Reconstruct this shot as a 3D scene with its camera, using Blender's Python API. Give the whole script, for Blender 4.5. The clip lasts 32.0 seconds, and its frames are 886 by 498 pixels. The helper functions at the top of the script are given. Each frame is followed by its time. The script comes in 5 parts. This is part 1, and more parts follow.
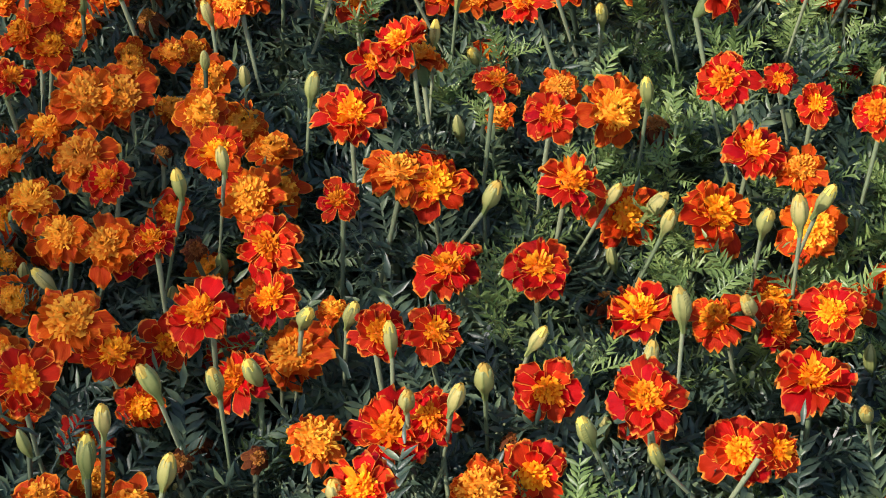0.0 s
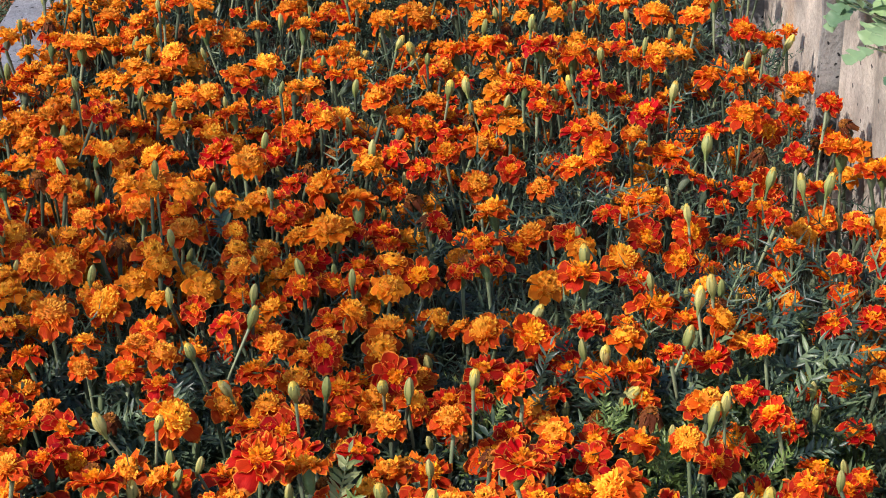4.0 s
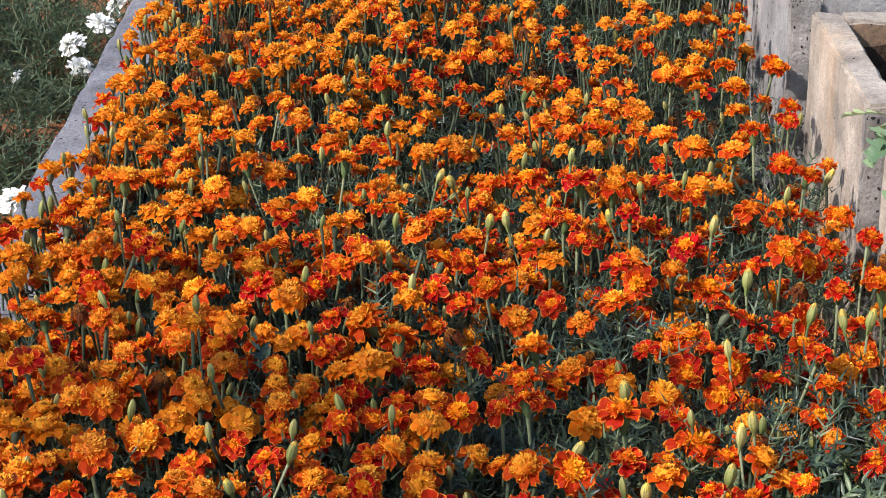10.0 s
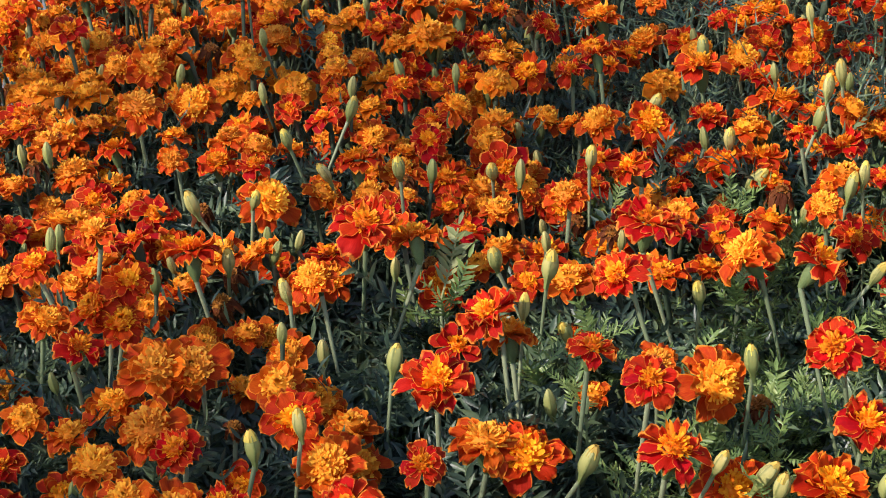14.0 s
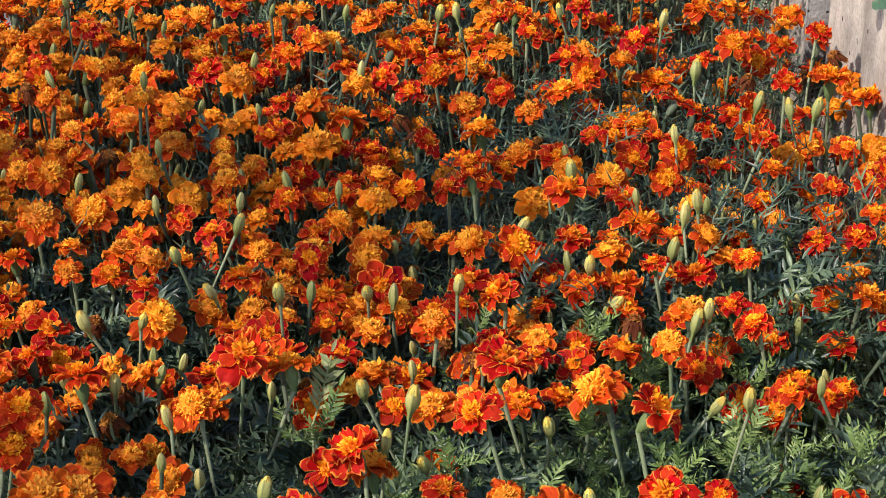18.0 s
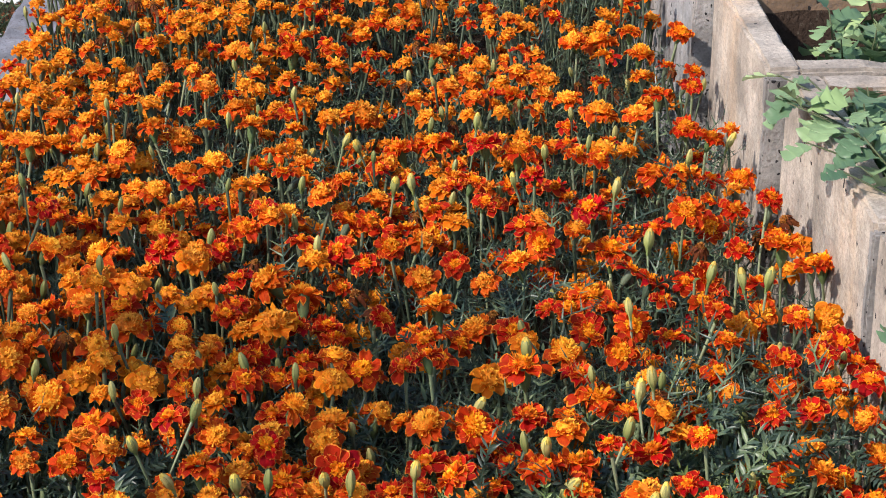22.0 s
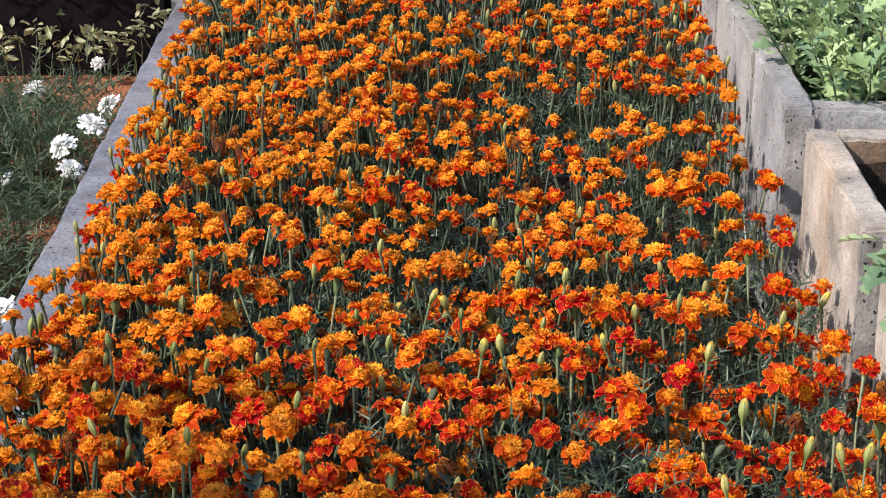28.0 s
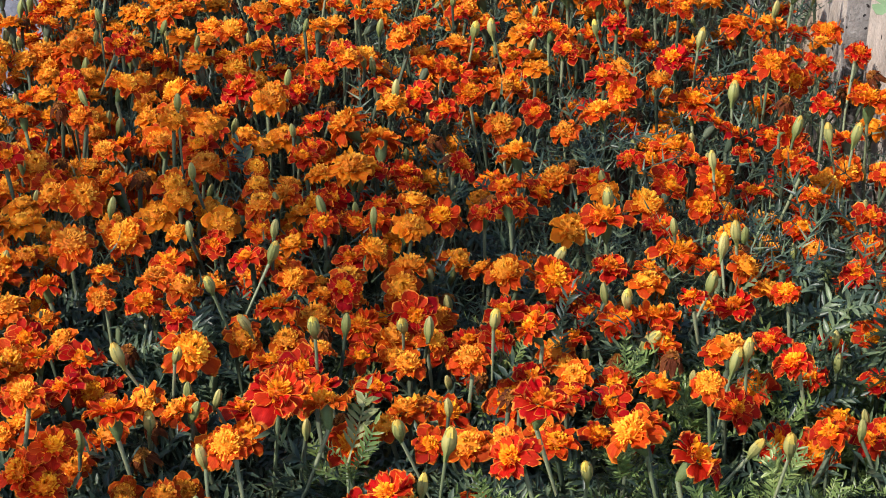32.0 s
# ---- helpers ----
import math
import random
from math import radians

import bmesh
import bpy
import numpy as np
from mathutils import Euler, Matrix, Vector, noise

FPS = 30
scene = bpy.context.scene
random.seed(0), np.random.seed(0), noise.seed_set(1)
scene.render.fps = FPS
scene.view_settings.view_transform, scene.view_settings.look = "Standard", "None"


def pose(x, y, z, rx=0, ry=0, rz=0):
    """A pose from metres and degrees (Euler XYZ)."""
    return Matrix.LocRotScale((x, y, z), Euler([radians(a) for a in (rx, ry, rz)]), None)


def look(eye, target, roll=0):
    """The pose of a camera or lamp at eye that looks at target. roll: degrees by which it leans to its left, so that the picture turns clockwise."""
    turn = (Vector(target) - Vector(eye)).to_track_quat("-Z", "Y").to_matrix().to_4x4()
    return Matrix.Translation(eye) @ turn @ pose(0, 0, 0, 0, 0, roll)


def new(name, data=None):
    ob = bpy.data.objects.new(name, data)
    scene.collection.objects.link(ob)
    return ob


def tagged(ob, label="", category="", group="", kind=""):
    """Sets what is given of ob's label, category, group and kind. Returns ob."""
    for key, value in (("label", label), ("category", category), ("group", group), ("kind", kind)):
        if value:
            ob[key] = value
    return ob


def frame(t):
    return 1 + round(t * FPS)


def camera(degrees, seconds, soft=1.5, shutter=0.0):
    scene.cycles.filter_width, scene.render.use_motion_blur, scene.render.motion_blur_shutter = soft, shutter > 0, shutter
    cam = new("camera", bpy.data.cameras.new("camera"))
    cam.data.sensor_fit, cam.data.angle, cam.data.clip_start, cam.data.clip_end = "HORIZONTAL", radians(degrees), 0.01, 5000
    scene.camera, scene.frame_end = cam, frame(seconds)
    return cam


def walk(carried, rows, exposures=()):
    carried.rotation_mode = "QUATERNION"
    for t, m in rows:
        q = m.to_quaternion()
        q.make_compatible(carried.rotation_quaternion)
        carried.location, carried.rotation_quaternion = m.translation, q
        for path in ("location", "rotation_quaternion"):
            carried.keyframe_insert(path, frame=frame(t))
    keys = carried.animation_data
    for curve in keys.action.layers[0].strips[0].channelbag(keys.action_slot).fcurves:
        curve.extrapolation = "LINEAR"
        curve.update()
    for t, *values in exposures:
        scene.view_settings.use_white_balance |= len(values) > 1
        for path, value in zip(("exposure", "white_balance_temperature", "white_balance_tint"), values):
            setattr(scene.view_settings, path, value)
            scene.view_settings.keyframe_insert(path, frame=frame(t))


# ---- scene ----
cam = camera(25.0, 32.0, 1.0)
PATH = [
    (0, (0.0347, -0.0089, 1.1816), (0.0344, 1.5489, -0.0726), -1.15),
    (0.5, (0.0371, -0.0113, 1.1830), (0.0299, 1.5652, -0.0477), -1.17),
    (1, (0.0330, -0.0104, 1.1862), (0.0309, 1.5867, -0.0177), -0.60),
    (1.5, (0.0366, -0.0050, 1.1995), (0.0395, 1.6225, 0.0370), -0.28),
    (2, (0.0431, 0.0011, 1.2129), (0.0505, 1.6651, 0.1033), -0.25),
    (2.5, (0.0492, -0.0019, 1.2277), (0.0584, 1.6990, 0.1756), -0.43),
    (3, (0.0509, -0.0045, 1.2396), (0.0607, 1.7299, 0.2439), -0.55),
    (3.5, (0.0511, -0.0114, 1.2485), (0.0610, 1.7537, 0.3081), -0.49),
    (5.5, (0.0400, -0.0211, 1.3094), (0.0914, 1.8425, 0.5851), 0.46),
    (6, (0.0387, -0.0215, 1.3155), (0.0844, 1.8655, 0.6544), 0.57),
    (6.5, (0.0401, -0.0265, 1.3229), (0.0736, 1.8786, 0.7151), 0.46),
    (7, (0.0412, -0.0294, 1.3302), (0.0654, 1.8865, 0.7566), 0.22),
    (7.5, (0.0408, -0.0282, 1.3262), (0.0597, 1.8889, 0.7567), 0.11),
    (8, (0.0400, -0.0279, 1.3201), (0.0490, 1.8799, 0.7200), -0.02),
    (8.5, (0.0414, -0.0206, 1.3090), (0.0396, 1.8720, 0.6624), -0.20),
    (9, (0.0417, -0.0162, 1.2971), (0.0325, 1.8600, 0.6046), -0.28),
    (9.5, (0.0443, -0.0150, 1.2841), (0.0298, 1.8451, 0.5494), -0.37),
    (10, (0.0488, -0.0128, 1.2737), (0.0287, 1.8309, 0.4989), -0.59),
    (10.5, (0.0488, -0.0082, 1.2643), (0.0242, 1.8203, 0.4542), -0.62),
    (11, (0.0499, -0.0056, 1.2488), (0.0197, 1.8126, 0.4163), -0.55),
    (11.5, (0.0456, -0.0050, 1.2349), (0.0164, 1.8071, 0.3890), -0.64),
    (12, (0.0421, -0.0055, 1.2100), (0.0134, 1.8050, 0.3607), -0.73),
    (12.5, (0.0360, -0.0039, 1.1651), (0.0028, 1.8048, 0.3122), -0.65),
    (13, (0.0290, 0.0008, 1.1122), (-0.0133, 1.8053, 0.2507), -0.73),
    (13.5, (0.0216, 0.0043, 1.0668), (-0.0281, 1.8015, 0.1907), -1.10),
    (14, (0.0130, 0.0055, 1.0363), (-0.0426, 1.7932, 0.1415), -1.72),
    (14.5, (0.0133, 0.0005, 1.0128), (-0.0546, 1.7772, 0.0971), -2.33),
    (16.5, (0.0415, -0.0455, 1.1313), (0.0244, 1.7034, 0.1612), -0.18),
    (17, (0.0416, -0.0509, 1.1572), (0.0490, 1.7060, 0.2015), 0.25),
    (17.5, (0.0527, -0.0525, 1.1805), (0.0724, 1.7157, 0.2461), 0.48),
    (18, (0.0557, -0.0528, 1.2013), (0.0815, 1.7306, 0.2965), 0.70),
    (18.5, (0.0533, -0.0545, 1.2129), (0.0810, 1.7423, 0.3351), 0.55),
    (19, (0.0552, -0.0515, 1.2286), (0.0835, 1.7518, 0.3644), 0.56),
    (19.5, (0.0532, -0.0449, 1.2342), (0.0849, 1.7610, 0.3753), 0.50),
    (20, (0.0552, -0.0391, 1.2354), (0.0933, 1.7684, 0.3802), 0.12),
    (20.5, (0.0625, -0.0294, 1.2433), (0.1131, 1.7831, 0.3993), -0.03),
    (21, (0.0704, -0.0247, 1.2480), (0.1305, 1.7971, 0.4250), -0.03),
    (21.5, (0.0710, -0.0299, 1.2522), (0.1338, 1.7991, 0.4455), -0.03),
    (22, (0.0659, -0.0367, 1.2592), (0.1265, 1.7982, 0.4659), 0.15),
    (22.5, (0.0594, -0.0406, 1.2765), (0.1127, 1.8041, 0.5054), 0.44),
    (23, (0.0552, -0.0416, 1.2968), (0.0980, 1.8192, 0.5651), 0.52),
    (23.5, (0.0568, -0.0434, 1.3151), (0.0889, 1.8333, 0.6244), 0.45),
    (24, (0.0595, -0.0449, 1.3329), (0.0837, 1.8416, 0.6691), 0.17),
    (24.5, (0.0578, -0.0463, 1.3397), (0.0799, 1.8489, 0.7013), -0.24),
    (25, (0.0541, -0.0471, 1.3451), (0.0726, 1.8552, 0.7277), -0.40),
    (25.5, (0.0479, -0.0438, 1.3476), (0.0629, 1.8652, 0.7512), -0.35),
    (27.5, (0.0406, 0.0285, 1.3342), (0.0290, 1.9158, 0.6725), 0.16),
    (28, (0.0393, 0.0296, 1.3267), (0.0333, 1.9001, 0.6186), -0.03),
    (28.5, (0.0491, 0.0255, 1.3181), (0.0552, 1.8776, 0.5631), 0.15),
    (29, (0.0468, 0.0235, 1.3129), (0.0649, 1.8605, 0.5222), 0.31),
    (29.5, (0.0428, 0.0183, 1.2944), (0.0644, 1.8475, 0.4862), 0.68),
    (30, (0.0387, 0.0137, 1.2746), (0.0658, 1.8384, 0.4562), 0.82),
    (30.5, (0.0427, 0.0042, 1.2679), (0.0766, 1.8209, 0.4323), 1.11),
    (31, (0.0488, -0.0025, 1.2629), (0.0732, 1.7998, 0.3963), 0.82),
    (31.5, (0.0439, -0.0070, 1.2523), (0.0586, 1.7795, 0.3532), 0.96),
    (32, (0.0415, -0.0111, 1.2428), (0.0458, 1.7602, 0.3140), 0.92),
]
walk(cam, [(t, look(eye, target, roll)) for t, eye, target, roll in PATH])

# ---- light ----
SUN_AZ, SUN_EL = radians(-122), radians(40)   # from the left of the bed, a little behind the camera
world = bpy.data.worlds.new("sky")
scene.world = world
world.use_nodes = True
wn = world.node_tree
sky = wn.nodes.new("ShaderNodeTexSky")
sky.sky_type, sky.sun_disc = "NISHITA", False
sky.sun_elevation, sky.sun_rotation = SUN_EL, SUN_AZ
wn.links.new(sky.outputs["Color"], wn.nodes["Background"].inputs["Color"])
wn.nodes["Background"].inputs["Strength"].default_value = 0.15
lamp = bpy.data.lights.new("sun", "SUN")
lamp.energy, lamp.angle, lamp.color = 3.3, radians(1.0), (1.0, 0.915, 0.85)
sun = new("sun", lamp)
toward = Vector((math.sin(SUN_AZ) * math.cos(SUN_EL), math.cos(SUN_AZ) * math.cos(SUN_EL), math.sin(SUN_EL)))
sun.matrix_world = look(toward * 20, (0, 0, 0))
scene.view_settings.exposure = 0.68


# ---- materials ----
class Mat:
    """A small wrapper to write node materials shortly."""

    def __init__(self, name, rough=0.6, metal=0.0, spec=0.4):
        self.m = bpy.data.materials.new(name)
        self.m.use_nodes = True
        self.t = self.m.node_tree
        self.b = self.t.nodes["Principled BSDF"]
        self.b.inputs["Roughness"].default_value = rough
        self.b.inputs["Metallic"].default_value = metal
        self.b.inputs["Specular IOR Level"].default_value = spec

    def n(self, kind, **kw):
        node = self.t.nodes.new(kind)
        for k, v in kw.items():
            node.inputs[k].default_value = v
        return node

    def link(self, a, b):
        self.t.links.new(a, b)

    def coord(self, which="Object"):
        return self.n("ShaderNodeTexCoord").outputs[which]

    def noise(self, scale, detail=4.0, rough=0.55, where=None, stretch=None):
        node = self.n("ShaderNodeTexNoise", Scale=scale, Detail=detail, Roughness=rough)
        src = where or self.coord()
        if stretch:
            mp = self.n("ShaderNodeMapping", Scale=stretch)
            self.link(src, mp.inputs["Vector"])
            src = mp.outputs["Vector"]
        self.link(src, node.inputs["Vector"])
        return node.outputs["Fac"]

    def ramp(self, fac, *stops):
        node = self.n("ShaderNodeValToRGB")
        el = node.color_ramp.elements
        while len(el) < len(stops):
            el.new(0.5)
        for e, (p, c) in zip(el, stops):
            e.position, e.color = p, (*c, 1)
        self.link(fac, node.inputs["Fac"])
        return node.outputs["Color"]

    def mix(self, fac, a, b, mode="MIX"):
        node = self.n("ShaderNodeMix")
        node.data_type, node.blend_type = "RGBA", mode
        for sock, v in ((node.inputs[0], fac), (node.inputs[6], a), (node.inputs[7], b)):
            if isinstance(v, (int, float)):
                sock.default_value = v
            elif isinstance(v, tuple):
                sock.default_value = (*v, 1)
            else:
                self.link(v, sock)
        return node.outputs[2]

    def math(self, op, a, b=0.0, c=0.0):
        node = self.n("ShaderNodeMath")
        node.operation = op
        for sock, v in zip(node.inputs, (a, b, c)):
            if isinstance(v, (int, float)):
                sock.default_value = v
            else:
                self.link(v, sock)
        return node.outputs[0]

    def hsv(self, colour, hue=0.5, sat=1.0, val=1.0):
        node = self.n("ShaderNodeHueSaturation")
        for key, v in (("Hue", hue), ("Saturation", sat), ("Value", val), ("Color", colour)):
            if isinstance(v, (int, float)):
                node.inputs[key].default_value = v
            elif isinstance(v, tuple):
                node.inputs[key].default_value = (*v, 1)
            else:
                self.link(v, node.inputs[key])
        return node.outputs["Color"]

    def bump(self, height, strength=0.4, dist=0.004):
        node = self.n("ShaderNodeBump", Strength=strength, Distance=dist)
        self.link(height, node.inputs["Height"])
        self.link(node.outputs["Normal"], self.b.inputs["Normal"])

    def colour(self, c):
        if isinstance(c, tuple):
            self.b.inputs["Base Color"].default_value = (*c, 1)
        else:
            self.link(c, self.b.inputs["Base Color"])
        return self

    def thin(self, colour, share=0.3):
        """Lets part of the light through, as leaves and petals do."""
        tr = self.n("ShaderNodeBsdfTranslucent")
        if isinstance(colour, tuple):
            tr.inputs["Color"].default_value = (*colour, 1)
        else:
            self.link(colour, tr.inputs["Color"])
        mx = self.n("ShaderNodeMixShader", Fac=share)
        self.link(self.b.outputs[0], mx.inputs[1])
        self.link(tr.outputs[0], mx.inputs[2])
        self.link(mx.outputs[0], self.t.nodes["Material Output"].inputs["Surface"])


def dice(m, island):
    """A random number for each object, or for each loose piece of a joined mesh."""
    if island:
        return m.n("ShaderNodeNewGeometry").outputs["Random Per Island"]
    return m.n("ShaderNodeObjectInfo").outputs["Random"]


def petal_material(name, inner, outer, edge, island):
    m = Mat(name, rough=0.6, spec=0.12)
    uv = m.n("ShaderNodeUVMap")
    sep = m.n("ShaderNodeSeparateXYZ")
    m.link(uv.outputs["UV"], sep.inputs[0])
    across = m.math("FRACT", sep.outputs["X"])
    row = m.math("FLOOR", sep.outputs["X"])      # 0 for the outer skirt, 2 for the innermost petals
    rim = m.math("MAXIMUM", m.math("ABSOLUTE", m.math("MULTIPLY_ADD", across, 2.0, -1.0)), sep.outputs["Y"])
    ragged = m.math("MULTIPLY_ADD", m.noise(14, 2, where=uv.outputs["UV"]), 0.06, rim)
    share = m.math("MULTIPLY_ADD", dice(m, island), 0.6, m.math("MULTIPLY_ADD", m.noise(5, 3, where=uv.outputs["UV"], stretch=(4, 0.7, 1)), 0.9, -0.25))
    share = m.math("MULTIPLY_ADD", row, -0.38, m.math("ADD", share, 0.36))
    body = m.mix(share, inner, outer)
    col = m.mix(m.ramp(ragged, (0.935, (0, 0, 0)), (0.985, (1, 1, 1))), body, edge)
    d = dice(m, island)
    col = m.hsv(col, m.math("MULTIPLY_ADD", d, 0.014, 0.496), 1.0, m.math("MULTIPLY_ADD", d, 0.62 if island else 0.4, 0.58 if island else 0.78))
    m.colour(col)
    m.bump(m.noise(22, 2, where=uv.outputs["UV"], stretch=(3, 0.3, 1)), 0.35, 0.0012)
    m.thin(col, 0.28)
    return m.m


def crest_material(name, low, high, island):
    m = Mat(name, rough=0.6, spec=0.2)
    uv = m.n("ShaderNodeUVMap")
    sep = m.n("ShaderNodeSeparateXYZ")
    m.link(uv.outputs["UV"], sep.inputs[0])
    col = m.mix(sep.outputs["Y"], low, high)
    d = dice(m, island)
    col = m.hsv(col, m.math("MULTIPLY_ADD", d, 0.02, 0.49), 1.0, m.math("MULTIPLY_ADD", d, 0.4, 0.8))
    m.colour(col)
    m.thin(col, 0.25)
    return m.m


def green_material(name, dark, light, scale=60.0, rough=0.55, share=0.25, island=True):
    m = Mat(name, rough=rough, spec=0.35)
    d = dice(m, island)
    col = m.mix(d, dark, light)
    col = m.mix(m.math("MULTIPLY", m.noise(scale, 3), 0.6), col, tuple(v * 0.55 for v in dark))
    m.colour(col)
    m.bump(m.noise(scale * 4, 2), 0.25, 0.001)
    if share:
        m.thin(col, share)
    return m.m


def leaf_material(name, dark, mid, fresh):
    """Feathered foliage: deep green, with lighter young shoots in patches."""
    m = Mat(name, rough=0.36, spec=0.45)
    pos = m.n("ShaderNodeNewGeometry").outputs["Position"]
    d = dice(m, True)
    age = m.math("ADD", m.math("MULTIPLY", m.noise(16, 2, where=pos), 0.75), m.math("MULTIPLY_ADD", m.noise(55, 1, where=pos), 0.45, m.math("MULTIPLY", d, 0.22)))
    col = m.ramp(age, (0.50, dark), (0.72, mid), (0.90, fresh))
    col = m.mix(m.math("MULTIPLY", m.noise(240, 2, where=pos), 0.5), col, tuple(v * 0.5 for v in dark))
    m.colour(col)
    m.bump(m.noise(500, 2, where=pos), 0.3, 0.0006)
    m.thin(col, 0.28)
    return m.m


KINDS = {
    "red": ((0.74, 0.015, 0.005), (0.42, 0.003, 0.005), (0.90, 0.25, 0.04), (0.82, 0.15, 0.004), (0.96, 0.42, 0.014)),
    "mixed": ((0.80, 0.062, 0.004), (0.43, 0.008, 0.004), (0.90, 0.22, 0.02), (0.84, 0.20, 0.005), (0.96, 0.46, 0.018)),
    "orange": ((0.87, 0.170, 0.007), (0.55, 0.024, 0.005), (0.88, 0.25, 0.024), (0.86, 0.26, 0.012), (0.96, 0.49, 0.045)),
    "yellow": ((0.88, 0.30, 0.013), (0.76, 0.13, 0.006), (0.88, 0.32, 0.022), (0.86, 0.27, 0.012), (0.95, 0.48, 0.045)),
    "spent": ((0.22, 0.055, 0.018), (0.13, 0.03, 0.012), (0.30, 0.10, 0.03), (0.28, 0.09, 0.015), (0.45, 0.17, 0.03)),
}
PETAL = {k: petal_material(f"petal_{k}", v[0], v[1], v[2], False) for k, v in KINDS.items()}
CREST = {k: crest_material(f"crest_{k}", v[3], v[4], False) for k, v in KINDS.items()}
PETAL_FIELD = {k: petal_material(f"petal_{k}_field", v[0], v[1], v[2], True) for k, v in KINDS.items()}
CREST_FIELD = {k: crest_material(f"crest_{k}_field", v[3], v[4], True) for k, v in KINDS.items()}
STEM = green_material("stem_green", (0.17, 0.22, 0.11), (0.36, 0.39, 0.23), 25, 0.5, 0.0, False)
CALYX = green_material("calyx_green", (0.11, 0.17, 0.06), (0.19, 0.25, 0.09), 50, 0.5, 0.1, False)


def bud_material(name, island):
    m = Mat(name, rough=0.5, spec=0.3)
    uv = m.n("ShaderNodeUVMap")
    sep = m.n("ShaderNodeSeparateXYZ")
    m.link(uv.outputs["UV"], sep.inputs[0])
    rib = m.math("ABSOLUTE", m.math("SINE", m.math("MULTIPLY", sep.outputs["X"], 15.708)))
    d = dice(m, island)
    foot = m.mix(d, (0.15, 0.21, 0.06), (0.30, 0.35, 0.11))
    tip = m.mix(d, (0.36, 0.38, 0.12), (0.70, 0.57, 0.20))
    col = m.mix(m.ramp(sep.outputs["Y"], (0.15, (0, 0, 0)), (0.85, (1, 1, 1))), foot, tip)
    streak = m.math("MULTIPLY", m.ramp(rib, (0.15, (1, 1, 1)), (0.7, (0, 0, 0))), m.math("MULTIPLY_ADD", m.noise(9, 2, where=uv.outputs["UV"]), 0.9, 0.1))
    col = m.mix(streak, col, (0.10, 0.15, 0.045))
    col = m.mix(m.math("MULTIPLY", m.noise(35, 3, where=uv.outputs["UV"], stretch=(2, 0.4, 1)), 0.3), col, (0.14, 0.13, 0.05))
    m.colour(col)
    m.bump(rib, 0.5, 0.0012)
    m.thin(col, 0.15)
    return m.m


BUD, BUD_FIELD = bud_material("bud_green", False), bud_material("bud_green_field", True)
LEAF = leaf_material("marigold_leaf", (0.020, 0.040, 0.029), (0.078, 0.124, 0.082), (0.24, 0.32, 0.155))
# Young green, lightened further to stand for sunlit foliage at the right front.
SHOOT = leaf_material("young_sunlit_leaf", (0.10, 0.16, 0.048), (0.24, 0.35, 0.10), (0.42, 0.52, 0.17))
MUM_LEAF = green_material("chrysanthemum_leaf", (0.095, 0.18, 0.095), (0.34, 0.48, 0.235), 40, 0.42, 0.2)
MUM_YOUNG = green_material("young_chrysanthemum_leaf", (0.30, 0.44, 0.18), (0.66, 0.79, 0.40), 40, 0.42, 0.24)
# Darkened stem green: the shade deep among the plants is in the colour.
STEM_SHADED = green_material("shaded_stem_green", (0.05, 0.075, 0.045), (0.16, 0.19, 0.115), 40, 0.5, 0.0)
MUM_STEM = green_material("chrysanthemum_stem", (0.07, 0.09, 0.04), (0.13, 0.15, 0.07), 40, 0.6, 0.0)
DARK_LEAF = green_material("dark_leaf", (0.045, 0.075, 0.04), (0.15, 0.20, 0.10), 40, 0.5, 0.25)
SHRUB_LEAF = green_material("shrub_leaf", (0.04, 0.06, 0.034), (0.20, 0.24, 0.125), 40, 0.5, 0.25)
SPRIG_LEAF = green_material("pale_leaf", (0.42, 0.44, 0.22), (0.72, 0.70, 0.44), 40, 0.5, 0.3)
PALE_FROND = green_material("yellowish_leaf", (0.24, 0.28, 0.10), (0.44, 0.46, 0.20), 40, 0.5, 0.3)
WHITE = crest_material("white_petal", (0.82, 0.83, 0.74), (0.90, 0.90, 0.88), True)


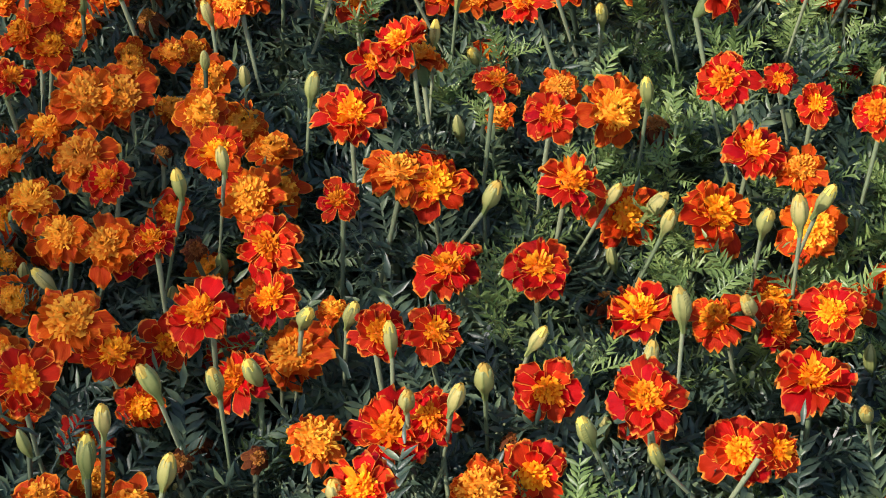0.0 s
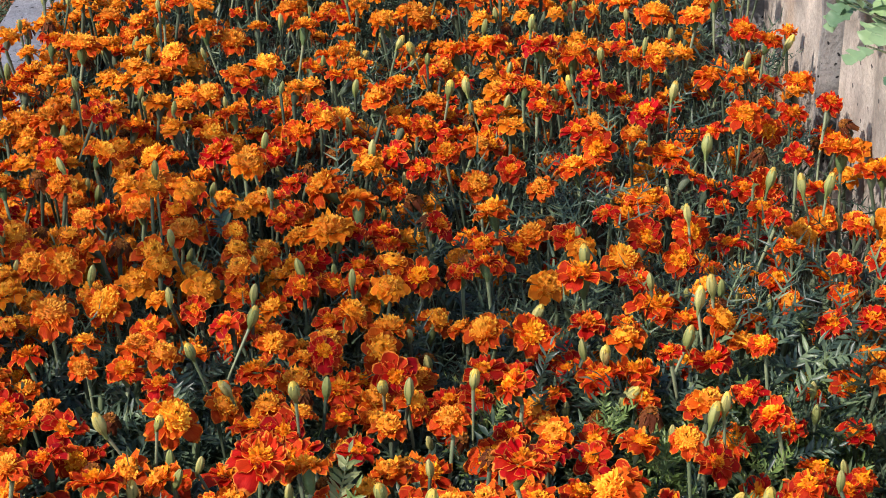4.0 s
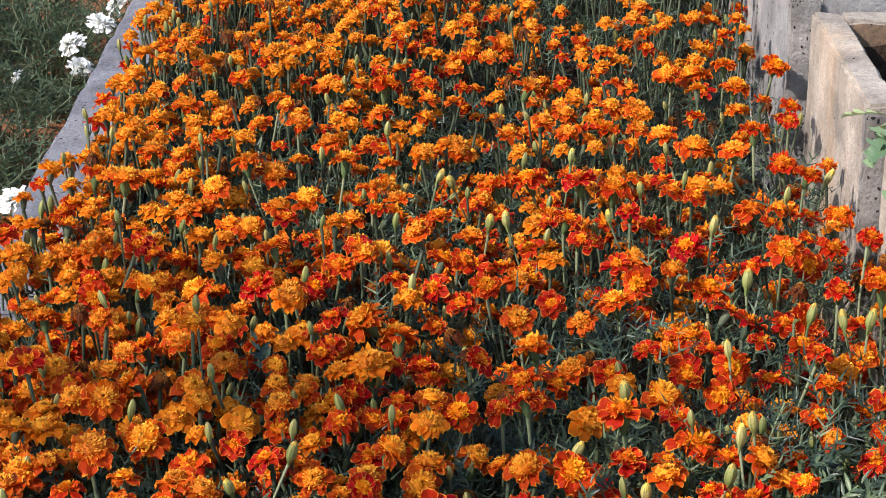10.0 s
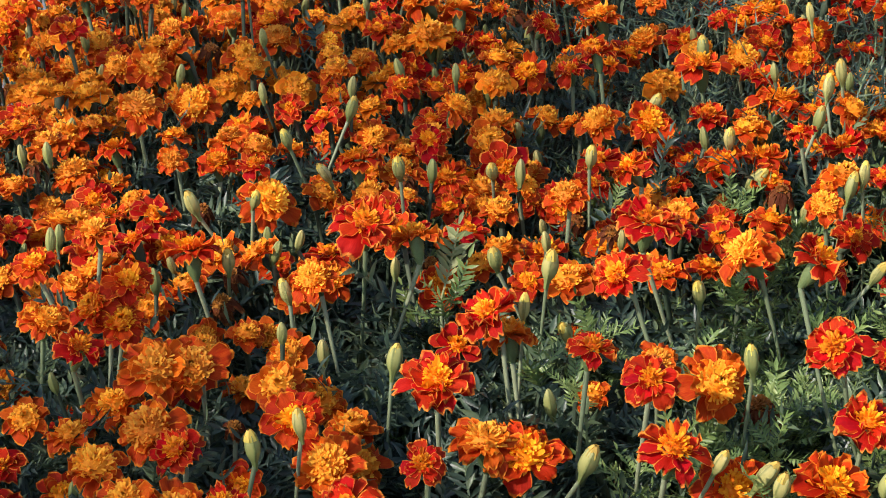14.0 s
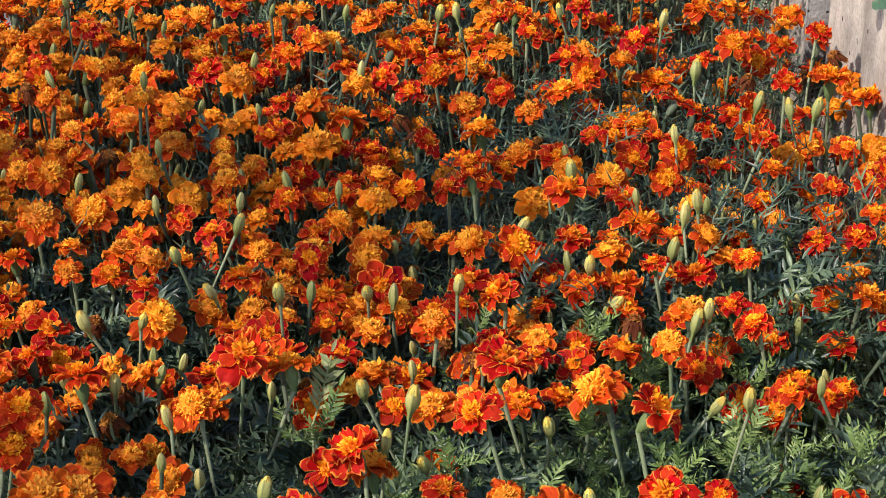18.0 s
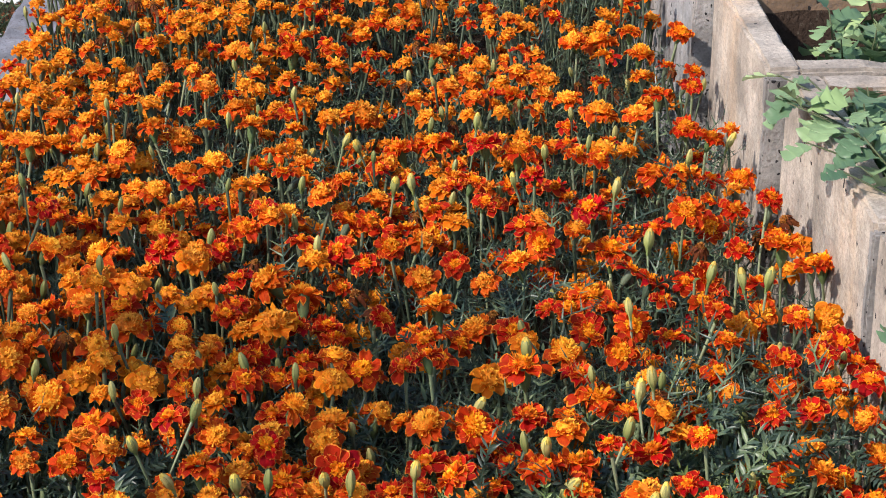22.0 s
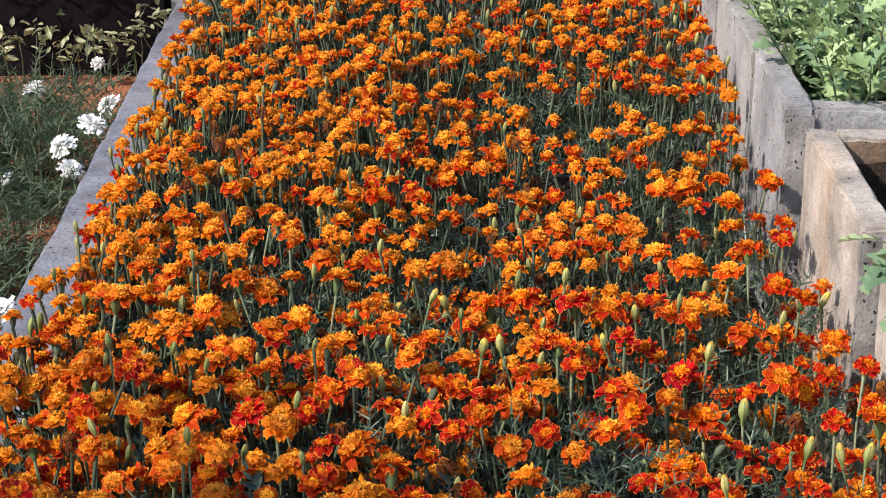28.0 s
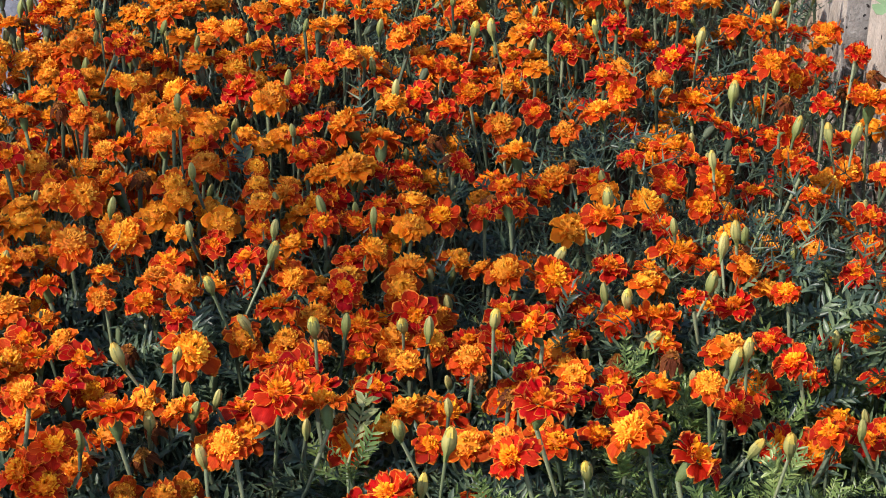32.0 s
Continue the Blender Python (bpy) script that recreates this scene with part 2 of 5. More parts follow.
def concrete_material(name, base, warm, pits, few=0.42, stain=0.35):
    m = Mat(name, rough=0.9, spec=0.2)
    o = m.coord()
    col = m.mix(m.ramp(m.noise(9, 8, 0.7, o), (0.36, (0, 0, 0)), (0.64, (1, 1, 1))), tuple(v * 0.52 for v in base), tuple(v * 1.14 for v in base))
    col = m.mix(m.ramp(m.noise(3.2, 5, 0.6, o, (1, 1, 0.25)), (0.5, (0, 0, 0)), (0.7, (1, 1, 1))), col, warm)
    col = m.mix(m.ramp(m.noise(210, 3, 0.75, o), (0.45, (0, 0, 0)), (0.75, (0.6, 0.6, 0.6))), col, (0.13, 0.12, 0.12))
    streak = m.ramp(m.noise(9, 4, 0.6, o, (3, 3, 0.12)), (0.56, (0, 0, 0)), (0.72, (1, 1, 1)))
    col = m.mix(m.math("MULTIPLY", streak, stain), col, (0.2, 0.17, 0.14))
    vor = m.n("ShaderNodeTexVoronoi", Scale=pits, Randomness=1.0)
    wob = m.n("ShaderNodeMapping", Scale=(1, 1, 0.75))
    shake = m.n("ShaderNodeTexNoise", Scale=55.0, Detail=2.0)
    m.link(o, shake.inputs["Vector"])
    bent = m.n("ShaderNodeVectorMath")
    bent.operation = "MULTIPLY_ADD"
    m.link(shake.outputs["Color"], bent.inputs[0])
    bent.inputs[1].default_value = (0.014, 0.014, 0.014)
    m.link(o, bent.inputs[2])
    m.link(bent.outputs[0], wob.inputs["Vector"])
    m.link(wob.outputs["Vector"], vor.inputs["Vector"])
    size = m.math("MULTIPLY", m.noise(14, 3, 0.7, o), 0.64)
    hole = m.math("LESS_THAN", vor.outputs["Distance"], m.math("SUBTRACT", size, 0.06))
    pick = m.n("ShaderNodeSeparateXYZ")
    m.link(vor.outputs["Color"], pick.inputs[0])
    hole = m.math("MULTIPLY", hole, m.math("GREATER_THAN", pick.outputs["X"], few))
    col = m.mix(hole, col, (0.028, 0.026, 0.027))
    m.colour(col)
    h = m.math("SUBTRACT", m.math("MULTIPLY_ADD", m.noise(120, 5, 0.65, o), 0.6, m.noise(22, 4, 0.6, o)), m.math("MULTIPLY", hole, 0.8))
    m.bump(h, 0.8, 0.006)
    return m.m


CONCRETE = concrete_material("grey_concrete", (0.38, 0.37, 0.365), (0.43, 0.39, 0.35), 85, 0.36)
CONCRETE_SIDE = concrete_material("streaked_concrete", (0.38, 0.37, 0.365), (0.45, 0.40, 0.35), 90, 0.9, 0.6)
CONCRETE_WARM = concrete_material("weathered_concrete", (0.52, 0.445, 0.37), (0.66, 0.43, 0.25), 80, 0.93, 0.6)
ROUGH_EDGE = concrete_material("broken_concrete", (0.34, 0.32, 0.30), (0.40, 0.34, 0.28), 150, 0.66, 0.7)
EARTHY = concrete_material("earth_stained_concrete", (0.31, 0.20, 0.125), (0.38, 0.22, 0.12), 90, 0.7, 0.5)
KERB_MAT = concrete_material("rough_concrete", (0.25, 0.255, 0.29), (0.31, 0.305, 0.32), 120, 0.8, 0.5)


def soil_material(name, a, b, stone):
    m = Mat(name, rough=0.95, spec=0.1)
    o = m.coord()
    col = m.mix(m.noise(14, 6, 0.65, o), a, b)
    col = m.mix(m.ramp(m.noise(90, 3, 0.6, o), (0.6, (0, 0, 0)), (0.7, (1, 1, 1))), col, stone)
    m.colour(col)
    m.bump(m.noise(60, 6, 0.7, o), 0.9, 0.02)
    return m.m


SOIL = soil_material("dark_soil", (0.035, 0.024, 0.018), (0.075, 0.05, 0.036), (0.11, 0.09, 0.07))
RED_SOIL = soil_material("red_soil", (0.39, 0.138, 0.068), (0.55, 0.225, 0.12), (0.60, 0.39, 0.26))
PLASTER = Mat("cream_plaster", rough=0.85)
PLASTER.colour(PLASTER.mix(PLASTER.noise(3, 5), (0.62, 0.50, 0.36), (0.74, 0.64, 0.50)))
PLASTER.bump(PLASTER.noise(60, 4), 0.3, 0.004)
# Near-black paint of the post; on the backdrop slabs it stands for deep shade.
DARK_PAINT_AND_SHADE = Mat("dark_paint_and_shade", rough=0.95, spec=0.03)
DARK_PAINT_AND_SHADE.colour(DARK_PAINT_AND_SHADE.mix(DARK_PAINT_AND_SHADE.noise(30, 4), (0.007, 0.0055, 0.0065), (0.015, 0.012, 0.013)))


# ---- mesh tools ----
class Soup:
    """Triangles with texture places and material numbers, gathered and then linked as one mesh."""

    def __init__(self):
        self.v, self.t, self.uv, self.mi, self.count = [], [], [], [], 0

    def add(self, base, m=None, mat=0):
        v, t, uv = base
        if m is not None:
            a = np.array(m)
            v = v @ a[:3, :3].T + a[:3, 3]
        self.v.append(v)
        self.t.append(t + self.count)
        self.uv.append(uv)
        self.mi.append(np.full(len(t), mat, dtype=np.int32))
        self.count += len(v)

    def base(self):
        return np.concatenate(self.v), np.concatenate(self.t), np.concatenate(self.uv)

    def mesh(self, name, materials, smooth=True):
        v, t, uv = self.base()
        me = bpy.data.meshes.new(name)
        me.vertices.add(len(v))
        me.vertices.foreach_set("co", v.astype(np.float32).ravel())
        me.loops.add(t.size)
        me.loops.foreach_set("vertex_index", t.astype(np.int32).ravel())
        me.polygons.add(len(t))
        me.polygons.foreach_set("loop_start", np.arange(0, t.size, 3, dtype=np.int32))
        me.polygons.foreach_set("material_index", np.concatenate(self.mi))
        me.polygons.foreach_set("use_smooth", np.full(len(t), smooth))
        layer = me.uv_layers.new(name="UVMap")
        layer.data.foreach_set("uv", uv[t.ravel()].astype(np.float32).ravel())
        for mat in materials:
            me.materials.append(mat)
        me.update(calc_edges=True)
        me.validate()
        return me


def sheet(fn, nu, nv):
    """A grid of (nu + 1) x (nv + 1) points fn(u, v), as triangles."""
    g = np.array([fn(i / nu, j / nv) for j in range(nv + 1) for i in range(nu + 1)], float)
    uv = np.array([(i / nu, j / nv) for j in range(nv + 1) for i in range(nu + 1)], float)
    t = []
    for j in range(nv):
        for i in range(nu):
            a = j * (nu + 1) + i
            t += [(a, a + 1, a + nu + 2), (a, a + nu + 2, a + nu + 1)]
    return g, np.array(t), uv


def tube(path, radii, sides=6, cap=True):
    """A tube along points, with a radius at each."""
    path = [Vector(p) for p in path]
    v, uv, t = [], [], []
    for k, p in enumerate(path):
        d = (path[min(k + 1, len(path) - 1)] - path[max(k - 1, 0)]).normalized()
        a = d.cross(Vector((0.31, 0.9, 0.2))).normalized()
        b = d.cross(a)
        for s in range(sides):
            w = 2 * math.pi * s / sides
            v.append(p + (a * math.cos(w) + b * math.sin(w)) * radii[k])
            uv.append((s / sides, k / (len(path) - 1)))
    for k in range(len(path) - 1):
        for s in range(sides):
            a, b = k * sides + s, k * sides + (s + 1) % sides
            t += [(a, a + sides, b + sides), (a, b + sides, b)]
    if cap:
        v.append(path[-1] + (path[-1] - path[-2]).normalized() * radii[-1] * 0.5)
        uv.append((0.5, 1))
        n, top = len(v) - 1, (len(path) - 1) * sides
        t += [(top + s, n, top + (s + 1) % sides) for s in range(sides)]
    return np.array([tuple(p) for p in v]), np.array(t), np.array(uv, float)


def mat4(loc, rot, scale=1.0):
    return Matrix.LocRotScale(loc, rot, Vector((scale, scale, scale)) if isinstance(scale, (int, float)) else Vector(scale))


def stem_pose(foot, top, thick, turn):
    """Stands a stem of unit height between two places, its rings kept level."""
    d = Vector(top) - Vector(foot)
    c, s = math.cos(turn) * thick, math.sin(turn) * thick
    return Matrix(((c, -s, d.x, foot[0]), (s, c, d.y, foot[1]), (0, 0, d.z, foot[2]), (0, 0, 0, 1)))


def part(name, data, material, parent, label="", m=None):
    """Links a bmesh, a Soup or a mesh as one mesh object under a thing or a part."""
    if isinstance(data, Soup):
        data = data.mesh(name, [material])
    elif isinstance(data, bmesh.types.BMesh):
        me = bpy.data.meshes.new(name)
        data.to_mesh(me)
        data.free()
        me.materials.append(material)
        data = me
    ob = new(name, data)
    ob.parent = parent
    if m is not None:
        ob.matrix_basis = m
    return tagged(ob, label) if label else ob


# ---- marigold pieces, one unit across ----
def petal(rng, reach, width, lift, droop, nu, nv, row=0):
    """A wedge-shaped ray petal with a rounded, ruffled, notched end and a fold along its middle."""
    ph, wav, skew, notch = rng.uniform(0, 6.3), rng.uniform(0.035, 0.085), rng.uniform(-0.07, 0.07), rng.uniform(0.0, 0.16)
    cup, fold = rng.uniform(-0.10, 0.30), rng.uniform(0.0, 0.10)

    def at(u, v):
        s = 2 * u - 1
        end = max(0.0, (v - 0.62) / 0.38)
        w = width * (0.17 + 0.83 * min(1.0, v * 1.3) ** 0.9) * math.sqrt(1 - 0.72 * end * end)
        r = 0.05 + (reach - 0.05) * v * (1 - 0.15 * s * s * v * v) - notch * reach * max(0, v - 0.7) * max(0, 1 - 2.2 * abs(s)) * 3
        r += 0.012 * v ** 3 * math.sin(ph * 2 + 9 * s)
        z = lift * v - droop * v * v * v + wav * v * v * math.sin(ph + 5.2 * s + 2 * v) + (cup * s * s + fold * abs(s)) * v * width
        return (s * w / 2 + skew * v * v, r, z)

    p = sheet(at, nu, nv)
    return p[0], p[1], p[2] * (0.998, 1) + (row, 0)


def floret(rng, h, w, nv):
    lean, ph = rng.uniform(0.1, 0.6), rng.uniform(-0.4, 0.4)

    def at(u, v):
        s = 2 * u - 1
        k = w * (0.45 + 0.75 * v)
        return (s * k / 2, lean * h * v * v + 0.25 * w * s * s * v, h * v * (1 - 0.12 * s * s) + ph * h * 0.2 * s * v)

    return sheet(at, 2 if nv > 2 else 1, min(nv, 2))


# Rows of ray petals from the outside in: reach, count, width, lift, droop.
RAYS = ((0.54, 7, 0.37, 0.02, 0.10), (0.46, 6, 0.32, 0.07, 0.06), (0.34, 5, 0.25, 0.13, 0.03))
RAYS_SPENT = ((0.42, 8, 0.22, -0.1, 0.32), (0.34, 7, 0.18, 0.05, 0.22))
GRAIN = {2: (6, 5, 1.0), 1: (3, 3, 0.7), 0: (2, 2, 0.5)}


def petal_pool(seed, kind, detail, each):
    """A few petals for each row."""
    rng = random.Random(seed)
    nu, nv, few = GRAIN[detail]
    return [[petal(rng, reach * rng.uniform(0.84, 1.06), width * rng.uniform(0.82, 1.18), lift + rng.uniform(-0.03, 0.05), droop + rng.uniform(-0.07, 0.08), nu, nv, row) for k in range(each)]
            for row, (reach, count, width, lift, droop) in enumerate(RAYS_SPENT if kind == "spent" else RAYS)]


def ray_places(rng, kind, loose=1.0):
    """Where the ray petals of one head sit: the row and a matrix for each."""
    for row, (reach, count, *_) in enumerate(RAYS_SPENT if kind == "spent" else RAYS):
        count += rng.choice((-1, 0, 0, 1)) - (row > 0 and kind == "red" and rng.random() < 0.4)
        off = rng.uniform(0, 6.3)
        for k in range(count):
            turn = off + 2 * math.pi * (k + rng.uniform(-0.24, 0.24)) / count
            yield row, mat4((0, 0, rng.uniform(-0.012, 0.012)), Euler((rng.gauss(0, 0.09) * loose, rng.uniform(-0.25, 0.25) * loose, turn)), rng.uniform(0.9, 1.06))


def crest_soup(seed, kind, detail):
    """The tuft of narrow florets in the middle of a head, with a ring of small twisted petals."""
    rng = random.Random(seed)
    few = GRAIN[detail][2]
    crest = Soup()
    full = rng.uniform(0.65, 1.25) if kind in ("orange", "yellow") else rng.uniform(0.1, 0.6) if kind == "mixed" else rng.uniform(0.0, 0.3)
    spread = 0.125 + 0.12 * full
    n = round((105 + 50 * full) * few)
    dome = sheet(lambda u, v: (0.95 * spread * v * math.cos(6.2832 * u), 0.95 * spread * v * math.sin(6.2832 * u), 0.125 + 0.11 * full - (0.09 + 0.05 * full) * v * v), 8, 2)
    crest.add((dome[0], dome[1], dome[2] * 0.2))
    for k in range(n):
        q = math.sqrt((k + 0.5) / n)
        a = 2.39996 * k + rng.uniform(-0.4, 0.4)
        h = rng.uniform(0.05, 0.12) * (1.35 - 0.4 * q) * (1.0 if detail == 2 else 0.72)
        fl = floret(rng, h, rng.uniform(0.024, 0.044) / few, (1, 1, 2)[detail])
        crest.add(fl, Matrix.Rotation(a, 4, "Z") @ mat4((0, spread * q, 0.09 + 0.11 * full - (0.08 + 0.05 * full) * q * q), Euler((-0.95 * q * q + rng.uniform(-0.4, 0.35), rng.uniform(-0.35, 0.35), rng.uniform(-1.2, 1.2) if q > 0.45 else rng.uniform(0, 6.3)))))
    for k in range(0 if kind == "spent" else 3 + round(4 * full)):
        lip = petal(rng, rng.uniform(0.18, 0.26) + 0.05 * full, rng.uniform(0.07, 0.13), rng.uniform(0.10, 0.20), rng.uniform(-0.02, 0.06), *((3, 3) if detail == 2 else (2, 2)))
        crest.add((lip[0], lip[1], lip[2] * (0, 0.4)), mat4((0, 0, 0.03 + 0.05 * full), Euler((0, rng.gauss(0, 0.5), rng.uniform(0, 6.3)))))
    return crest


def head(seed, kind, detail):
    """Ray petals and crest of one flower head, one unit across, facing up."""
    rng = random.Random(seed)
    rays, pool = Soup(), petal_pool(seed + 7, kind, detail, 6)
    for row, m in ray_places(rng, kind, (0.3, 0.6, 1.0)[detail]):
        rays.add(rng.choice(pool[row]), m)
    return rays, crest_soup(seed + 13, kind, detail)


def calyx_base(sides=8):
    return tube([(0, 0, -0.50), (0, 0, -0.42), (0, 0, -0.30), (0, 0, -0.12), (0, 0, 0.03)], [0.036, 0.072, 0.115, 0.132, 0.145], sides, False)


def bud_base(rng, sides=10, whole=True):
    """A closed urn-shaped bud, about one unit high, running out into its stem."""
    zs = [-0.42, -0.20, -0.04, 0.10, 0.26, 0.48, 0.70, 0.84]
    rs = [0.075, 0.095, 0.135, 0.205, 0.255, 0.268, 0.235, 0.185]
    if whole:
        zs, rs = zs[1:] + [0.94, 1.0], rs[1:] + [0.13, 0.08]
    bend, fat = rng.uniform(-0.04, 0.04), rng.uniform(0.9, 1.1)
    v, t, uv = tube([(bend * math.sin(3 * z), 0, z) for z in zs], [r * fat for r in rs], sides)
    ring = np.arange(len(v)) % 2
    v[:, :2] *= (1 - 0.10 * ring)[:, None]
    if not whole:
        top = slice(7 * sides, 8 * sides)
        v[top, 2] += 0.07 * (1 - ring[top])
    return v, t, uv


def bud_tip(rng):
    """The folded yellow petals that show at the mouth of a bud."""
    s = Soup()
    s.add(tube([(0, 0, 0.66), (0, 0, 0.80), (0, 0, 0.93), (0.01, 0, 1.0)], [0.17, 0.185, 0.14, 0.06], 8))
    for k in range(5):
        w = 1.257 * k + rng.uniform(-0.3, 0.3)
        s.add(sheet(lambda u, q: ((2 * u - 1) * 0.11 * (1 - 0.6 * q), 0.195 - 0.14 * q * q, 0.70 + 0.36 * q), 2, 2), Matrix.Rotation(w, 4, "Z"))
    return s


def stem_base(rng, sides=6, steps=5):
    """A stem, one unit high, thicker right under the flower; its foot is bent aside."""
    bx, by, ph = rng.uniform(-0.42, 0.42), rng.uniform(-0.42, 0.42), rng.uniform(0, 6.3)
    pts = [(bx * (1 - k / steps) ** 1.2 + 0.03 * math.sin(ph + 5 * k / steps), by * (1 - k / steps) ** 1.2, k / steps) for k in range(steps + 1)]
    pts[-1] = (0, 0, 1)
    return pts


def leaf_base(rng, pairs=7, steps=2):
    """A feathered leaf along +y, one unit long, of narrow toothed leaflets."""
    s = Soup()
    bend, sag = rng.uniform(-0.12, 0.12), rng.uniform(0.05, 0.3)

    def spine(v):
        return Vector((bend * v * v, v, -sag * v * v))

    s.add(sheet(lambda u, v: tuple(spine(v * 0.9) + Vector(((2 * u - 1) * 0.012, 0, 0))), 1, 3))
    for k in range(pairs * 2 + 1):
        tip = k == pairs * 2
        v = 0.95 if tip else 0.22 + 0.66 * (k // 2) / pairs
        side = 0 if tip else (1 if k % 2 else -1)
        ln = rng.uniform(0.22, 0.32) * (1 - 0.35 * abs(v - 0.5)) * (6.5 / (pairs + 3)) ** 0.3
        w = rng.uniform(0.048, 0.078) * (1.0 if pairs > 4 else 1.45)
        curl = rng.uniform(-0.10, 0.12)

        def at(u, q, ln=ln, w=w, curl=curl):
            sgn = 2 * u - 1
            wide = w * math.sin(math.pi * (0.10 + 0.90 * q) ** 0.85) + 0.002
            return (sgn * wide / 2, ln * q, curl * q * q + 0.22 * abs(sgn) * wide)

        lf = sheet(at, 2, steps)
        s.add(lf, Matrix.Translation(spine(v)) @ Euler((rng.uniform(-0.25, 0.35), rng.uniform(-0.4, 0.4), -side * rng.uniform(0.7, 1.05))).to_matrix().to_4x4())
    return s.base()


def lobed_leaf(rng, broad=1.0):
    """A lobed chrysanthemum leaf along +y, one unit long, folded a little along its midrib."""
    cup, sag = rng.uniform(0.1, 0.35), rng.uniform(0.1, 0.45)
    lobes = [(0.0, 0.03), (0.14, 0.04), (0.20, 0.16), (0.26, 0.27), (0.32, 0.30), (0.37, 0.24), (0.40, 0.11), (0.46, 0.15), (0.52, 0.32), (0.59, 0.40), (0.65, 0.33), (0.69, 0.14), (0.74, 0.17), (0.82, 0.26), (0.90, 0.24), (0.96, 0.14), (1.0, 0.0)]
    v, uv, t = [], [], []
    for y, w in lobes:
        for sgn in (-1, 0, 1):
            fwd = (0.07 * (w > 0.25) + 0.04 * (w > 0.19)) * abs(sgn)
            ww = 0.82 * broad * (w + 0.07 * (broad > 1) * (0.05 < w < 0.2)) * rng.uniform(0.8, 1.2)
            v.append((sgn * ww, y + fwd, cup * abs(sgn) * ww - sag * y * y + rng.uniform(-0.015, 0.015)))
            uv.append((0.5 + 0.5 * sgn, y))
    for k in range(len(lobes) - 1):
        for c in (0, 1):
            a = k * 3 + c
            t += [(a, a + 1, a + 4), (a, a + 4, a + 3)]
    return np.array(v, float), np.array(t), np.array(uv, float)


# ---- the large structure ----
def rough_box(x0, x1, y0, y1, z0, z1, seed, amount=0.002, cell=0.06, bevel=0.008, chip=0.0):
    bm = bmesh.new()
    bmesh.ops.create_cube(bm, size=1, matrix=mat4(((x0 + x1) / 2, (y0 + y1) / 2, (z0 + z1) / 2), None, (x1 - x0, y1 - y0, z1 - z0)))
    bmesh.ops.bevel(bm, geom=list(bm.edges), offset=bevel, segments=2, affect="EDGES")
    for axis, size in ((0, x1 - x0), (1, y1 - y0), (2, z1 - z0)):
        for k in range(1, int(size / cell)):
            co, no = [0, 0, 0], [0, 0, 0]
            co[axis], no[axis] = (x0, y0, z0)[axis] + size * k / int(size / cell), 1
            bmesh.ops.bisect_plane(bm, geom=bm.verts[:] + bm.edges[:] + bm.faces[:], plane_co=co, plane_no=no)
    for v in bm.verts:
        if chip and v.co.z > z1 - 0.012:
            v.co.z -= chip * max(0.0, noise.noise(v.co * 31 + Vector((0, seed, 0))) - 0.05)
        v.co += noise.noise_vector(v.co * 9 + Vector((seed, 0, 0))) * amount + noise.noise_vector(v.co * 40 + Vector((seed, 3, 0))) * amount * 0.6
    return bm


def solid(name, bm, material):
    me = bpy.data.meshes.new(name)
    bm.to_mesh(me)
    bm.free()
    me.materials.append(material)
    return new(name, me)


GROUND = -0.10
BED_L, BED_R, BED_FRONT, BED_BACK = -0.505, 0.565, 0.55, 5.0

# Ground: one sheet, fine near the bed and plain towards the horizon.
gv, gt, guv = sheet(lambda u, v: (0, 0, 0), 56, 56)
span = lambda q: (abs(2 * q - 1) ** 4 * 240 + abs(2 * q - 1) * 6) * (1 if q > 0.5 else -1)
for n, (u, v) in enumerate(guv):
    x, y = span(u), 3 + span(v)
    gv[n] = (x, y, GROUND + (0.012 * noise.noise((x * 3, y * 3, 0)) if abs(x) < 8 else 0))
g = Soup()
g.add((gv, gt, guv))
tagged(new("ground", g.mesh("ground", [RED_SOIL])), "bare reddish brown garden soil", "ground", kind="structure")

g = Soup()
bed = sheet(lambda u, v: (BED_L - 0.01 + 1.08 * u, BED_FRONT + (BED_BACK - BED_FRONT) * v, 0.02 + 0.014 * noise.noise((u * 14, v * 55, 0)) + 0.008 * noise.noise((u * 50, v * 200, 3))), 50, 200)
g.add(bed)
tagged(new("bed_soil", g.mesh("bed_soil", [SOIL])), "dark crumbly soil filling the marigold bed", "soil", kind="structure")

edging = rough_box(-0.617, -0.507, 0.3, 4.99, GROUND - 0.05, 0.193, 1, 0.0026, 0.04, 0.012, 0.012)
tagged(solid("kerb_left", edging, KERB_MAT), "rough grey concrete edging of the flower bed", "kerb", kind="structure")
tagged(solid("kerb_front", rough_box(-0.617, 0.60, 0.42, 0.54, GROUND - 0.05, 0.10, 2, 0.003, 0.08, 0.012), KERB_MAT), "low grey concrete edging at the foot of the bed", "kerb", kind="structure")


